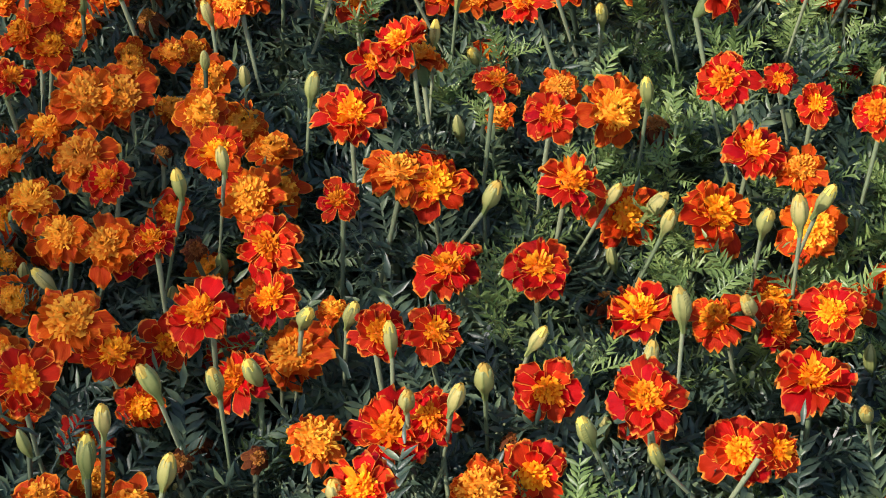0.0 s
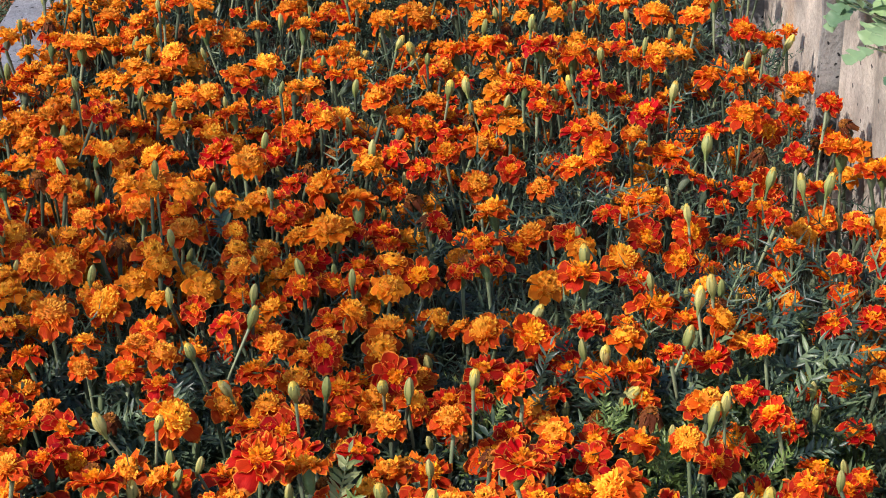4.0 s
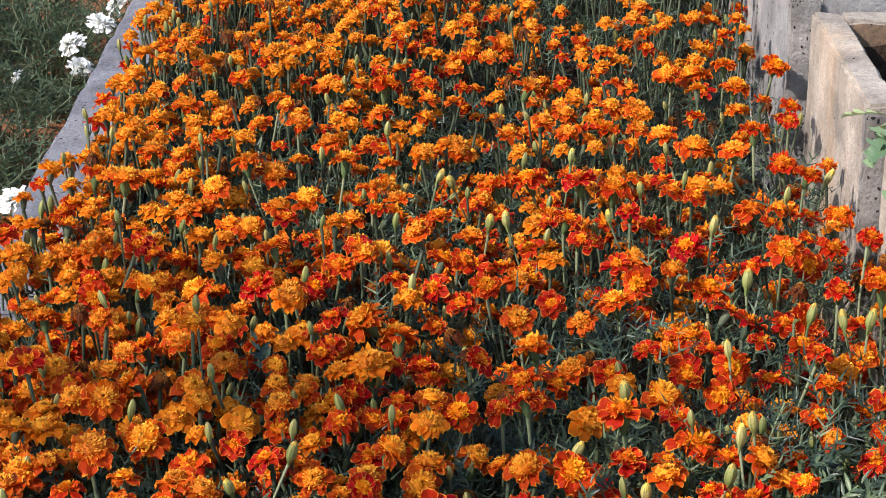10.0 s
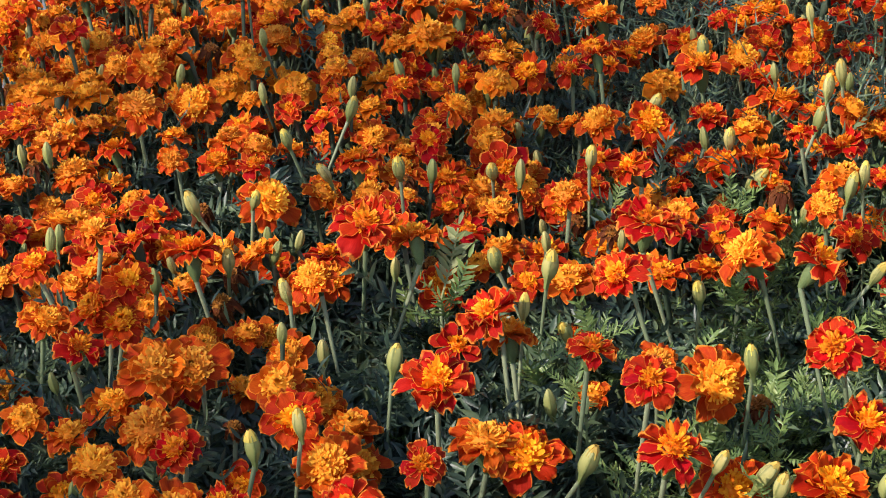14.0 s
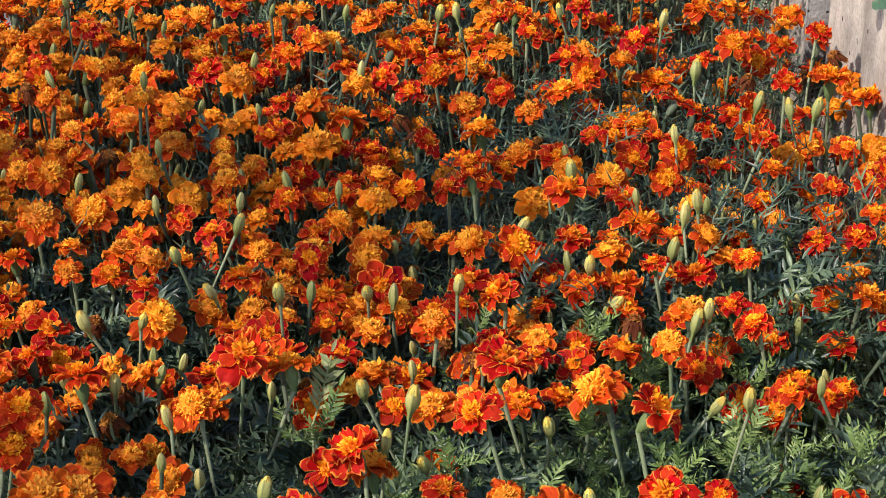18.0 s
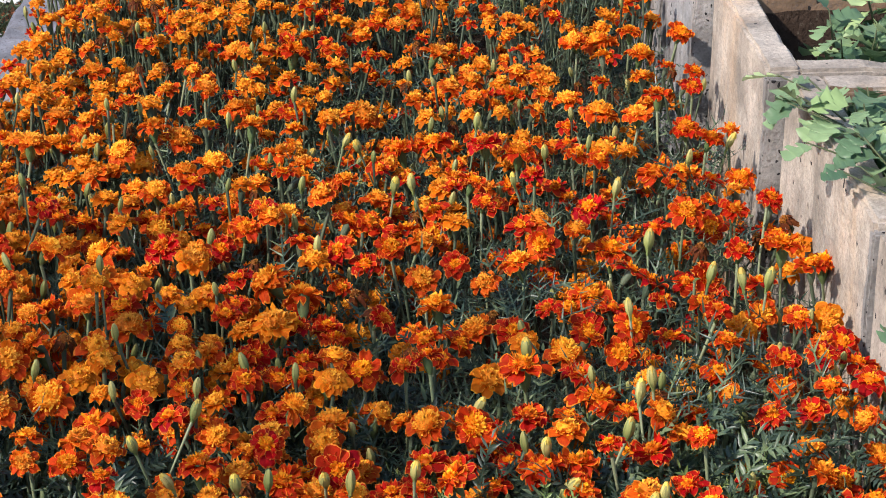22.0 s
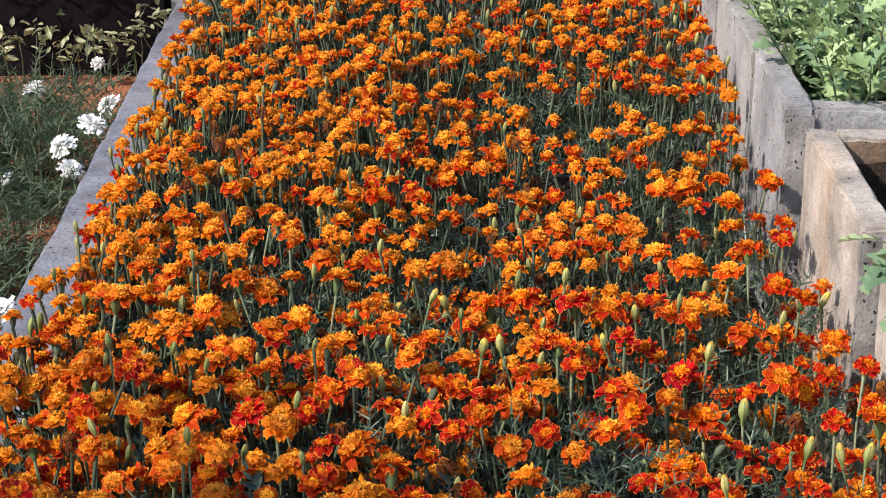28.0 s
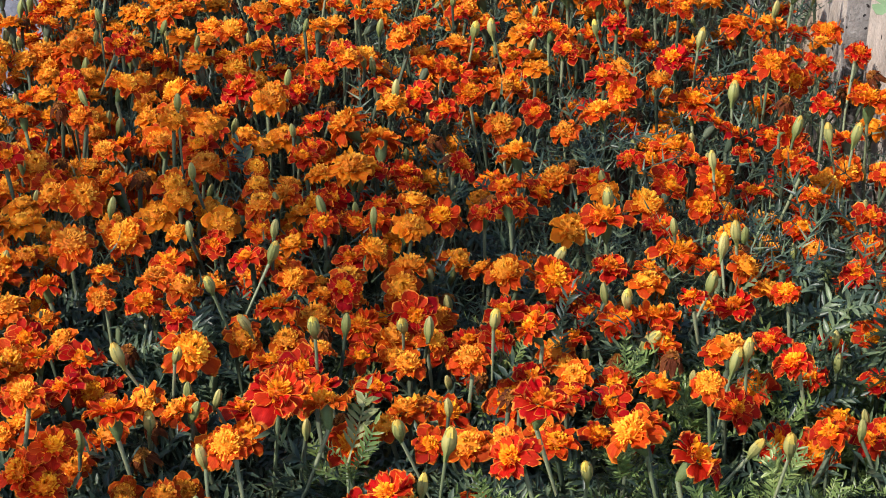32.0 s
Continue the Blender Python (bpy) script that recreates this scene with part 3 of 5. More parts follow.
def planter(x0, x1, y0, y1, top, material, seed, label, along="y"):
    """An open concrete box: four cast walls and the soil inside."""
    w = 0.047
    thing = new("planter")
    thing.location = ((x0 + x1) / 2, (y0 + y1) / 2, GROUND)
    back = Matrix.Translation(-Vector(thing.location))
    i, j = (w - 0.004, 0.002) if along == "y" else (0.002, w - 0.004)
    walls = (("side_wall", (x0, x0 + w, y0 + j, y1 - j)), ("side_wall", (x1 - w, x1, y0 + j, y1 - j)), ("end_wall", (x0 + i, x1 - i, y0, y0 + w)), ("end_wall", (x0 + i, x1 - i, y1 - w, y1)))
    for name, box in walls:
        bm = rough_box(*box, GROUND - 0.02, top - (0.003 if (name == "end_wall") == (along == "y") else 0), seed + len(thing.children), 0.002, 0.03, 0.005, 0.012)
        for f in bm.faces:
            c = f.calc_center_median()
            if x0 + w - 0.006 < c.x < x1 - w + 0.006 and y0 + w - 0.006 < c.y < y1 - w + 0.006 and c.z < top - 0.008 + 0.01 * noise.noise((c.x * 20, c.y * 20, seed)):
                f.material_index = 1
        part(name, bm, material, thing, m=back).data.materials.append(EARTHY)
    s = Soup()
    s.add(sheet(lambda u, v: (x0 + w + (x1 - x0 - 2 * w) * u, y0 + w + (y1 - y0 - 2 * w) * v, top - 0.125 + 0.02 * noise.noise((u * 5 + seed, v * 5, 0)) + 0.085 * max(abs(2 * u - 1), abs(2 * v - 1)) ** 9), 20, 20))
    part("soil", s, SOIL, thing, "dark potting soil", back)
    if along == "y":
        part("broken_corner", rough_box(x0 - 0.001, x0 + w + 0.002, y0 - 0.006, y0 + 0.012, GROUND - 0.02, top - 0.014, seed + 3, 0.004, 0.018, 0.003), ROUGH_EDGE, thing, "rough broken edge showing gravel", back)
    return tagged(thing, label, "planter", "concrete planters round the bed")


GREY = "grey cast concrete planter box with pitted faces"
WARM = "weathered beige concrete planter box with a stained rim"
RIGHT = [(4.43, 4.98), (3.93, 4.40), (3.425, 3.915), (3.06, 3.41)]
for n, (a, b) in enumerate(RIGHT):
    planter(0.572, 1.06, a, b, 0.421, CONCRETE_SIDE, 20 + n * 7, GREY)
NEAR = [(2.50, 2.95), (1.97, 2.48), (1.46, 1.95), (0.95, 1.44)]
for n, (a, b) in enumerate(NEAR):
    planter(0.584 if n == 0 else 0.606, 1.07, a, b, 0.421, CONCRETE_WARM, 60 + n * 7, WARM)
BACK = [(-0.672, -0.172), (-0.150, 0.342), (0.357, 0.85), (0.87, 1.36)]
for n, (a, b) in enumerate(BACK):
    planter(a, b, 5.02, 5.50, 0.421, CONCRETE, 100 + n * 7, GREY, "x")

# ---- marigolds ----
rng = random.Random(11)
HEAD_MESH = {k: [tuple(q.mesh(name, [m[k]]) for name, q, m in zip(("petals", "crest"), head(100 * i + j, k, 2), (PETAL, CREST))) for j in range(6)] for i, k in enumerate(KINDS)}


def single(name, base, material):
    s = Soup()
    s.add(base)
    return s.mesh(name, [material])


PETAL_MESH = {k: [[single("petal", p, PETAL[k]) for p in row] for row in petal_pool(40 + i, k, 2, 7)] for i, k in enumerate(KINDS)}
CUP = Soup()
CUP.add(calyx_base())
CUP_MESH = CUP.mesh("calyx", [CALYX])
BUD_MESH = []
BUD_TIP = crest_material("bud_tip_yellow", (0.62, 0.50, 0.10), (0.80, 0.56, 0.12), False)
for j in range(4):
    s = Soup()
    s.add(bud_base(rng, 10, False))
    BUD_MESH.append((s.mesh("bud", [BUD]), bud_tip(rng).mesh("petal_tip", [BUD_TIP])))
STEM_PATHS = [stem_base(rng) for j in range(8)]
STEM_MESH = []
for pts in STEM_PATHS:
    s = Soup()
    s.add(tube([(x, y, z) for x, y, z in pts], [0.0096, 0.0090, 0.0083, 0.0078, 0.0080, 0.0110], 7, False))
    STEM_MESH.append(s.mesh("stem", [STEM]))
LEAF_MESH = []
for j in range(8):
    s = Soup()
    s.add(leaf_base(rng, 7, 3))
    LEAF_MESH.append(s.mesh("leaf", [LEAF]))
SOIL_Z = 0.02
LABEL = {
    "red": "red marigold bloom with gold-edged petals and orange crest",
    "mixed": "red-orange marigold bloom with a ruffled orange crest",
    "orange": "bright orange double marigold bloom on a green stem",
    "yellow": "golden yellow-orange double marigold bloom on a green stem",
    "spent": "withered brown marigold bloom on its stem",
}


def facing(y, r=rng):
    """Blooms look up and lean towards the open foot of the bed."""
    lean = 0.42 if y < 1.5 else 0.26 if y < 2.3 else 0.08
    return Euler((lean + r.gauss(0, 0.27 if y < 2.3 else 0.19), r.gauss(0, 0.28 if y < 2.3 else 0.2), 0)).to_matrix().to_4x4() @ Matrix.Rotation(r.uniform(0, 6.3), 4, "Z")


def marigold(x, y, z, across, kind):
    across *= 1.1 if y < 1.5 else 1.02
    thing = new("marigold_flower")
    lean = Euler((rng.gauss(0, 0.11), rng.gauss(0, 0.11), 0))
    if not BED_L + 0.02 < x - 0.3 * math.sin(lean.y) < BED_R - 0.02:
        lean.y = -lean.y
    h = z - SOIL_Z + 0.012
    foot = Vector((x, y, z)) - lean.to_matrix() @ Vector((0, 0, h))
    thing.matrix_basis = mat4((foot.x, foot.y, SOIL_Z - 0.012), lean)
    turn = Matrix.Translation((0, 0, h)) @ facing(y) @ Matrix.Scale(across, 4)
    rays, crest = rng.choice(HEAD_MESH[kind])
    if y < 2.0:
        for row, m in ray_places(rng, kind):
            part("petal", rng.choice(PETAL_MESH[kind][row]), None, thing, m=turn @ m)
    else:
        part("petals", rays, None, thing, m=turn)
    part("crest", crest, None, thing, m=turn)
    part("calyx", CUP_MESH, None, thing, "slender green calyx", turn)
    foot = turn @ Vector((0, 0, -0.48))
    st = mat4((foot.x, foot.y, 0), Euler((0, 0, rng.uniform(0, 6.3))), (0.19, 0.19, foot.z))
    part("stem", rng.choice(STEM_MESH), None, thing, "pale green stem", st)
    for k in range(3 if y < 2.2 else 2):
        at = Vector((foot.x, foot.y, foot.z * rng.uniform(0.45, 0.88)))
        part("leaf", rng.choice(LEAF_MESH), None, thing, "", mat4(at, Euler((rng.gauss(0.35, 0.35), rng.gauss(0, 0.2), rng.uniform(0, 6.3))), rng.uniform(0.05, 0.08)))
    return tagged(thing, LABEL[kind], "flower", "marigolds in the bed")


def bud(x, y, z):
    thing = new("marigold_bud")
    lean = Euler((rng.gauss(0, 0.2), rng.gauss(0, 0.24), 0))
    if not BED_L + 0.02 < x - 0.32 * math.sin(lean.y) < BED_R - 0.02:
        lean.y = -lean.y
    foot = Vector((x, y, z)) - lean.to_matrix() @ Vector((0, 0, z - SOIL_Z + 0.01))
    thing.matrix_basis = mat4((foot.x, foot.y, SOIL_Z - 0.012), lean)
    h, size = z - SOIL_Z + 0.01, rng.uniform(0.016, 0.021)
    turn = Euler((rng.gauss(0, 0.1), rng.gauss(0, 0.1), rng.uniform(0, 6.3)))
    shell, tip = rng.choice(BUD_MESH)
    k = rng.uniform(1.08, 1.3)
    body = part("bud", shell, None, thing, m=mat4((0, 0, h - size * 0.5), turn, (size * k, size * k, size * 1.12)))
    part("petal_tip", tip, None, body, "folded yellow petals at the mouth")
    part("stem", rng.choice(STEM_MESH), None, thing, "pale green stem", mat4((0, 0, 0), Euler((0, 0, rng.uniform(0, 6.3))), (0.15, 0.15, h - size * 0.78)))
    return tagged(thing, "closed pale yellow-green marigold bud on its stem", "bud", "marigold buds in the bed")


MIXED_FRONT = [(-0.129, 1.185, 0.327, 0.046), (0.029, 1.166, 0.300, 0.052), (0.234, 1.134, 0.294, 0.058), (0.170, 1.148, 0.279, 0.050), (0.219, 1.012, 0.294, 0.042), (-0.188, 0.997, 0.296, 0.042), (-0.165, 0.948, 0.287, 0.034), (-0.276, 1.339, 0.311, 0.042)]
ORANGE_FRONT = [(0.166, 1.243, 0.311, 0.052), (0.127, 1.268, 0.311, 0.033), (-0.105, 1.157, 0.297, 0.048), (0.003, 1.167, 0.311, 0.050), (0.303, 1.185, 0.290, 0.039), (0.306, 1.137, 0.276, 0.050), (-0.068, 1.006, 0.276, 0.050), (-0.041, 1.029, 0.294, 0.027), (-0.218, 1.016, 0.300, 0.053), (-0.205, 1.098, 0.302, 0.049), (-0.234, 1.099, 0.310, 0.041), (-0.240, 1.276, 0.312, 0.053), (-0.213, 1.283, 0.307, 0.049), (-0.272, 1.268, 0.281, 0.045), (-0.237, 1.218, 0.294, 0.048), (-0.262, 1.142, 0.310, 0.042), (-0.301, 1.248, 0.269, 0.036), (0.055, 0.860, 0.291, 0.042), (-0.049, 0.909, 0.288, 0.040), (0.020, 1.313, 0.313, 0.040)]
RED_FRONT = [(-0.031, 1.206, 0.336, 0.054), (0.077, 1.220, 0.353, 0.038), (0.115, 1.180, 0.349, 0.039), (-0.087, 1.082, 0.314, 0.047), (-0.039, 1.114, 0.325, 0.032), (0.127, 1.134, 0.323, 0.049), (0.268, 1.195, 0.301, 0.051), (0.039, 1.077, 0.292, 0.050), (0.100, 1.050, 0.313, 0.048), (-0.082, 1.023, 0.311, 0.040), (-0.128, 1.006, 0.316, 0.051), (-0.009, 0.980, 0.318, 0.041), (0.028, 0.973, 0.326, 0.041), (0.167, 1.009, 0.303, 0.052), (0.261, 1.019, 0.287, 0.041), (0.295, 1.005, 0.308, 0.044), (0.278, 0.965, 0.284, 0.053), (0.101, 0.952, 0.295, 0.046), (0.158, 0.899, 0.330, 0.048), (0.221, 0.897, 0.284, 0.047), (-0.234, 0.931, 0.326, 0.048), (-0.168, 1.085, 0.321, 0.034), (-0.294, 1.272, 0.327, 0.040), (-0.212, 1.176, 0.304, 0.038)]
RED_FRONT_B = [(-0.101, 0.956, 0.300, 0.048), (-0.002, 0.920, 0.286, 0.058), (-0.016, 0.824, 0.342, 0.044), (0.089, 0.884, 0.281, 0.047), (0.245, 1.217, 0.358, 0.046), (0.300, 1.287, 0.307, 0.027), (0.351, 1.174, 0.350, 0.038), (0.316, 1.219, 0.325, 0.034), (0.240, 0.874, 0.324, 0.035), (0.024, 0.918, 0.299, 0.040)]
SPENT_FRONT = [(0.205, 1.283, 0.264, 0.036), (0.077, 0.926, 0.270, 0.018), (-0.143, 1.110, 0.291, 0.024), (-0.196, 1.033, 0.231, 0.028), (-0.181, 1.242, 0.278, 0.022)]
MIXED_MIDDLE = [(-0.234, 1.434, 0.337, 0.047), (-0.034, 1.673, 0.273, 0.048), (-0.115, 1.671, 0.298, 0.050), (0.156, 1.724, 0.305, 0.051), (0.129, 1.615, 0.314, 0.041), (0.253, 1.672, 0.294, 0.053), (0.286, 1.803, 0.295, 0.056), (0.211, 1.813, 0.327, 0.056), (0.044, 1.841, 0.311, 0.045), (0.012, 1.977, 0.284, 0.039), (-0.081, 1.884, 0.282, 0.047), (-0.246, 1.695, 0.284, 0.043), (-0.344, 1.712, 0.297, 0.041), (-0.336, 1.614, 0.278, 0.037), (-0.272, 1.362, 0.341, 0.041), (-0.297, 1.347, 0.324, 0.041), (-0.349, 1.387, 0.340, 0.037), (0.389, 1.800, 0.296, 0.045), (0.379, 1.686, 0.313, 0.032), (0.345, 1.973, 0.297, 0.049), (0.309, 2.090, 0.279, 0.058), (-0.105, 2.269, 0.294, 0.048), (-0.399, 2.188, 0.289, 0.047)]
ORANGE_MIDDLE = [(0.207, 1.410, 0.328, 0.050), (-0.133, 1.396, 0.332, 0.039), (-0.054, 1.452, 0.333, 0.042), (0.037, 1.631, 0.283, 0.034), (0.071, 1.550, 0.324, 0.037), (-0.026, 1.787, 0.300, 0.044), (0.013, 1.771, 0.292, 0.047), (0.111, 1.749, 0.293, 0.049), (0.263, 1.907, 0.302, 0.047), (-0.127, 1.929, 0.288, 0.045), (-0.104, 1.751, 0.311, 0.041), (-0.162, 1.997, 0.289, 0.031), (-0.218, 1.980, 0.296, 0.049), (-0.334, 1.875, 0.312, 0.053), (-0.311, 1.950, 0.293, 0.048), (-0.282, 1.825, 0.293, 0.052), (-0.239, 1.729, 0.294, 0.044), (-0.326, 1.758, 0.314, 0.055), (-0.288, 1.692, 0.291, 0.032), (-0.377, 1.677, 0.284, 0.049), (-0.402, 1.765, 0.284, 0.062), (-0.417, 1.998, 0.289, 0.044), (-0.428, 1.943, 0.283, 0.043), (-0.438, 1.808, 0.289, 0.040)]
ORANGE_MIDDLE_B = [(-0.186, 1.576, 0.300, 0.056), (-0.337, 1.357, 0.303, 0.037), (-0.306, 1.419, 0.350, 0.033), (0.278, 1.475, 0.335, 0.033), (0.169, 1.980, 0.291, 0.046), (0.125, 2.013, 0.304, 0.049), (0.230, 2.147, 0.298, 0.052), (0.187, 2.120, 0.285, 0.039), (0.113, 2.107, 0.301, 0.045), (-0.026, 2.053, 0.309, 0.056), (-0.069, 2.112, 0.293, 0.058), (-0.266, 2.106, 0.306, 0.051), (-0.270, 2.030, 0.303, 0.037), (-0.316, 2.065, 0.282, 0.038), (-0.421, 2.306, 0.300, 0.056), (-0.459, 2.320, 0.288, 0.050), (-0.437, 2.083, 0.312, 0.039), (-0.331, 2.004, 0.306, 0.037)]
RED_MIDDLE = [(-0.092, 1.432, 0.348, 0.053), (0.130, 1.406, 0.359, 0.052), (0.247, 1.300, 0.378, 0.047), (0.366, 1.555, 0.318, 0.040), (-0.014, 1.709, 0.265, 0.043), (-0.050, 1.695, 0.313, 0.040), (0.214, 1.770, 0.301, 0.044), (0.110, 1.812, 0.348, 0.039), (0.087, 1.854, 0.307, 0.037), (0.066, 1.945, 0.319, 0.039), (-0.124, 2.073, 0.295, 0.032), (-0.200, 1.601, 0.324, 0.036), (0.004, 1.295, 0.345, 0.047), (0.103, 1.348, 0.348, 0.044), (0.443, 2.078, 0.307, 0.045), (0.436, 1.960, 0.324, 0.036), (0.330, 1.684, 0.302, 0.048), (0.282, 1.653, 0.329, 0.031), (0.252, 2.009, 0.305, 0.031), (-0.200, 2.198, 0.309, 0.053)]
SPENT_MIDDLE = [(0.052, 1.772, 0.255, 0.033), (-0.216, 1.455, 0.266, 0.034), (0.212, 1.617, 0.272, 0.031), (-0.268, 1.463, 0.256, 0.024)]
YELLOW_MIDDLE = [(-0.055, 1.981, 0.298, 0.058), (-0.091, 1.989, 0.295, 0.037), (-0.159, 2.133, 0.319, 0.048)]
MIXED_BACK = [(-0.069, 2.975, 0.298, 0.062), (-0.006, 2.955, 0.309, 0.045), (0.264, 2.799, 0.288, 0.051), (0.470, 2.722, 0.312, 0.050), (0.548, 3.034, 0.307, 0.046), (0.467, 3.048, 0.307, 0.046), (0.495, 2.603, 0.301, 0.048), (0.512, 2.491, 0.330, 0.046), (0.444, 2.503, 0.272, 0.062), (0.367, 2.588, 0.269, 0.056), (0.251, 2.482, 0.314, 0.054), (0.091, 2.563, 0.296, 0.055), (0.139, 2.564, 0.299, 0.055), (0.152, 2.284, 0.294, 0.036), (0.348, 2.206, 0.296, 0.062), (0.444, 2.252, 0.318, 0.050), (0.545, 2.441, 0.288, 0.046), (0.522, 2.346, 0.286, 0.045), (0.546, 2.152, 0.315, 0.059), (0.597, 2.159, 0.289, 0.056), (0.076, 2.167, 0.310, 0.041), (-0.190, 2.301, 0.307, 0.043), (-0.460, 2.587, 0.301, 0.048)]
ORANGE_BACK = [(0.037, 3.191, 0.270, 0.053), (0.118, 3.184, 0.300, 0.057), (0.153, 2.938, 0.305, 0.053), (0.202, 2.837, 0.302, 0.047), (0.159, 2.834, 0.276, 0.043), (0.202, 2.741, 0.299, 0.042), (0.310, 2.847, 0.303, 0.052), (0.373, 3.015, 0.303, 0.050), (0.340, 2.745, 0.298, 0.050), (0.419, 3.060, 0.284, 0.062), (0.480, 2.993, 0.287, 0.050), (0.382, 2.702, 0.291, 0.062), (0.424, 2.586, 0.329, 0.048), (0.039, 2.767, 0.268, 0.059), (-0.006, 2.694, 0.286, 0.049), (0.060, 2.393, 0.281, 0.052), (0.018, 2.445, 0.292, 0.038), (0.265, 2.304, 0.285, 0.051), (0.115, 2.215, 0.301, 0.042), (0.027, 2.294, 0.286, 0.043), (-0.057, 2.346, 0.280, 0.051), (-0.122, 2.332, 0.267, 0.058), (-0.157, 2.157, 0.312, 0.041), (-0.215, 2.289, 0.285, 0.043)]
ORANGE_BACK_B = [(-0.266, 2.296, 0.287, 0.033), (-0.272, 2.181, 0.295, 0.055), (-0.329, 2.142, 0.323, 0.048), (-0.432, 2.411, 0.271, 0.046), (-0.316, 2.441, 0.298, 0.046), (-0.258, 2.423, 0.289, 0.045), (-0.136, 2.431, 0.270, 0.038), (-0.398, 2.699, 0.289, 0.050), (-0.326, 2.687, 0.307, 0.041), (-0.255, 2.622, 0.317, 0.048), (-0.409, 2.520, 0.317, 0.055), (-0.366, 2.669, 0.283, 0.033), (-0.376, 2.906, 0.293, 0.053), (-0.320, 2.904, 0.276, 0.053), (-0.260, 2.866, 0.275, 0.044), (-0.191, 2.777, 0.306, 0.042), (-0.237, 2.918, 0.298, 0.044), (-0.163, 2.991, 0.293, 0.054), (-0.143, 2.683, 0.312, 0.049), (-0.217, 2.627, 0.281, 0.057), (-0.160, 2.472, 0.302, 0.054), (-0.072, 2.533, 0.295, 0.055), (-0.056, 2.625, 0.294, 0.040), (-0.116, 2.628, 0.302, 0.048)]
ORANGE_BACK_C = [(-0.039, 2.483, 0.297, 0.046), (-0.227, 2.380, 0.299, 0.045), (-0.197, 2.461, 0.299, 0.046), (-0.282, 2.485, 0.322, 0.046)]
RED_BACK = [(0.530, 2.782, 0.302, 0.038), (0.205, 2.487, 0.324, 0.054), (0.183, 2.335, 0.327, 0.043), (0.263, 2.393, 0.316, 0.037), (0.325, 2.266, 0.320, 0.050), (0.195, 2.294, 0.317, 0.036), (0.546, 2.240, 0.341, 0.036), (0.491, 2.131, 0.317, 0.041)]
BLOOMS = (("mixed", MIXED_FRONT + MIXED_MIDDLE + MIXED_BACK), ("orange", ORANGE_FRONT + ORANGE_MIDDLE + ORANGE_MIDDLE_B + ORANGE_BACK + ORANGE_BACK_B + ORANGE_BACK_C), ("red", RED_FRONT + RED_FRONT_B + RED_MIDDLE + RED_BACK), ("spent", SPENT_FRONT + SPENT_MIDDLE), ("yellow", YELLOW_MIDDLE))
BUDS_FRONT = [(-0.122, 1.155), (-0.152, 1.132), (0.189, 1.138), (0.191, 1.082), (0.258, 1.075), (0.239, 1.013), (0.166, 0.944), (0.165, 0.883), (0.095, 0.978), (-0.001, 0.967), (0.009, 0.909), (0.039, 0.901), (-0.027, 0.993), (-0.058, 0.993), (-0.089, 0.944), (-0.110, 0.919), (-0.151, 0.924), (-0.177, 0.890), (-0.197, 0.905), (-0.137, 0.858), (-0.245, 1.071), (0.158, 1.132), (0.192, 0.992), (0.298, 0.901), (-0.030, 0.827), (0.068, 0.819), (0.059, 0.918), (0.302, 1.104), (0.282, 1.084), (0.191, 1.231), (0.070, 1.125), (0.121, 0.880)]
BUDS_MIDDLE = [(-0.072, 1.573), (-0.250, 1.554), (-0.204, 1.438), (-0.155, 1.395), (0.009, 1.418), (0.053, 1.392), (0.062, 1.324), (0.163, 1.761), (0.224, 1.671), (0.216, 1.845), (0.242, 1.628), (0.310, 1.533), (0.320, 1.538), (0.327, 1.774), (0.340, 1.773), (0.322, 1.456), (0.338, 1.389), (0.167, 1.371), (0.031, 1.328), (0.306, 1.683), (0.339, 1.966), (-0.064, 1.278), (-0.123, 1.750), (-0.140, 1.625), (-0.180, 1.680), (-0.194, 1.540), (0.095, 1.600), (0.009, 1.630)]
BUDS_BACK = [(-0.034, 2.571), (0.018, 2.525), (0.033, 2.514), (0.197, 2.569), (0.384, 2.150), (0.442, 2.042), (0.476, 2.034), (0.508, 2.034), (0.544, 2.521), (0.362, 2.304), (0.281, 2.436), (0.081, 2.316), (0.103, 2.346), (0.235, 2.364)]
taken = []


def crown(x, y):
    """Height of the blooms: uneven, and taller against the back planters."""
    return 0.30 + 0.05 * max(0, min(1, (y - 3.9) / 0.9)) * (1 if x > -0.35 else 0.4) + 0.025 * noise.noise((x * 4, y * 4, 5))


for kind, places in BLOOMS:
    for x, y, z, across in places:
        marigold(x, y, z, across, kind)
        taken.append((x, y))
for x, y in BUDS_FRONT + BUDS_MIDDLE + BUDS_BACK:
    bud(x, y, 0.335)

# The many blooms further back and between, joined by stretches of the bed.
KIND_LIST = list(KINDS)
FIELD_MATS = [PETAL_FIELD[k] for k in KIND_LIST] + [CREST_FIELD[k] for k in KIND_LIST] + [STEM_SHADED, BUD_FIELD]
FAR_HEADS = {d: {k: [tuple(q.base() for q in head(900 + 100 * i + j + 31 * d, k, d)) for j in range(6)] for i, k in enumerate(KINDS)} for d in (0, 1)}
THIN_STEM = [tube(p, [0.011, 0.0105, 0.010, 0.0095, 0.010, 0.016], 4, False) for p in STEM_PATHS]
LITTLE_BUD = bud_base(rng, 6)
CUP_FAR = calyx_base(5)
grid = {}


def free(x, y, gap):
    cx, cy = int(x / 0.06), int(y / 0.06)
    near = [p for i in (-1, 0, 1) for j in (-1, 0, 1) for p in grid.get((cx + i, cy + j), ())]
    return all((x - a) ** 2 + (y - b) ** 2 > gap * gap for a, b in near)


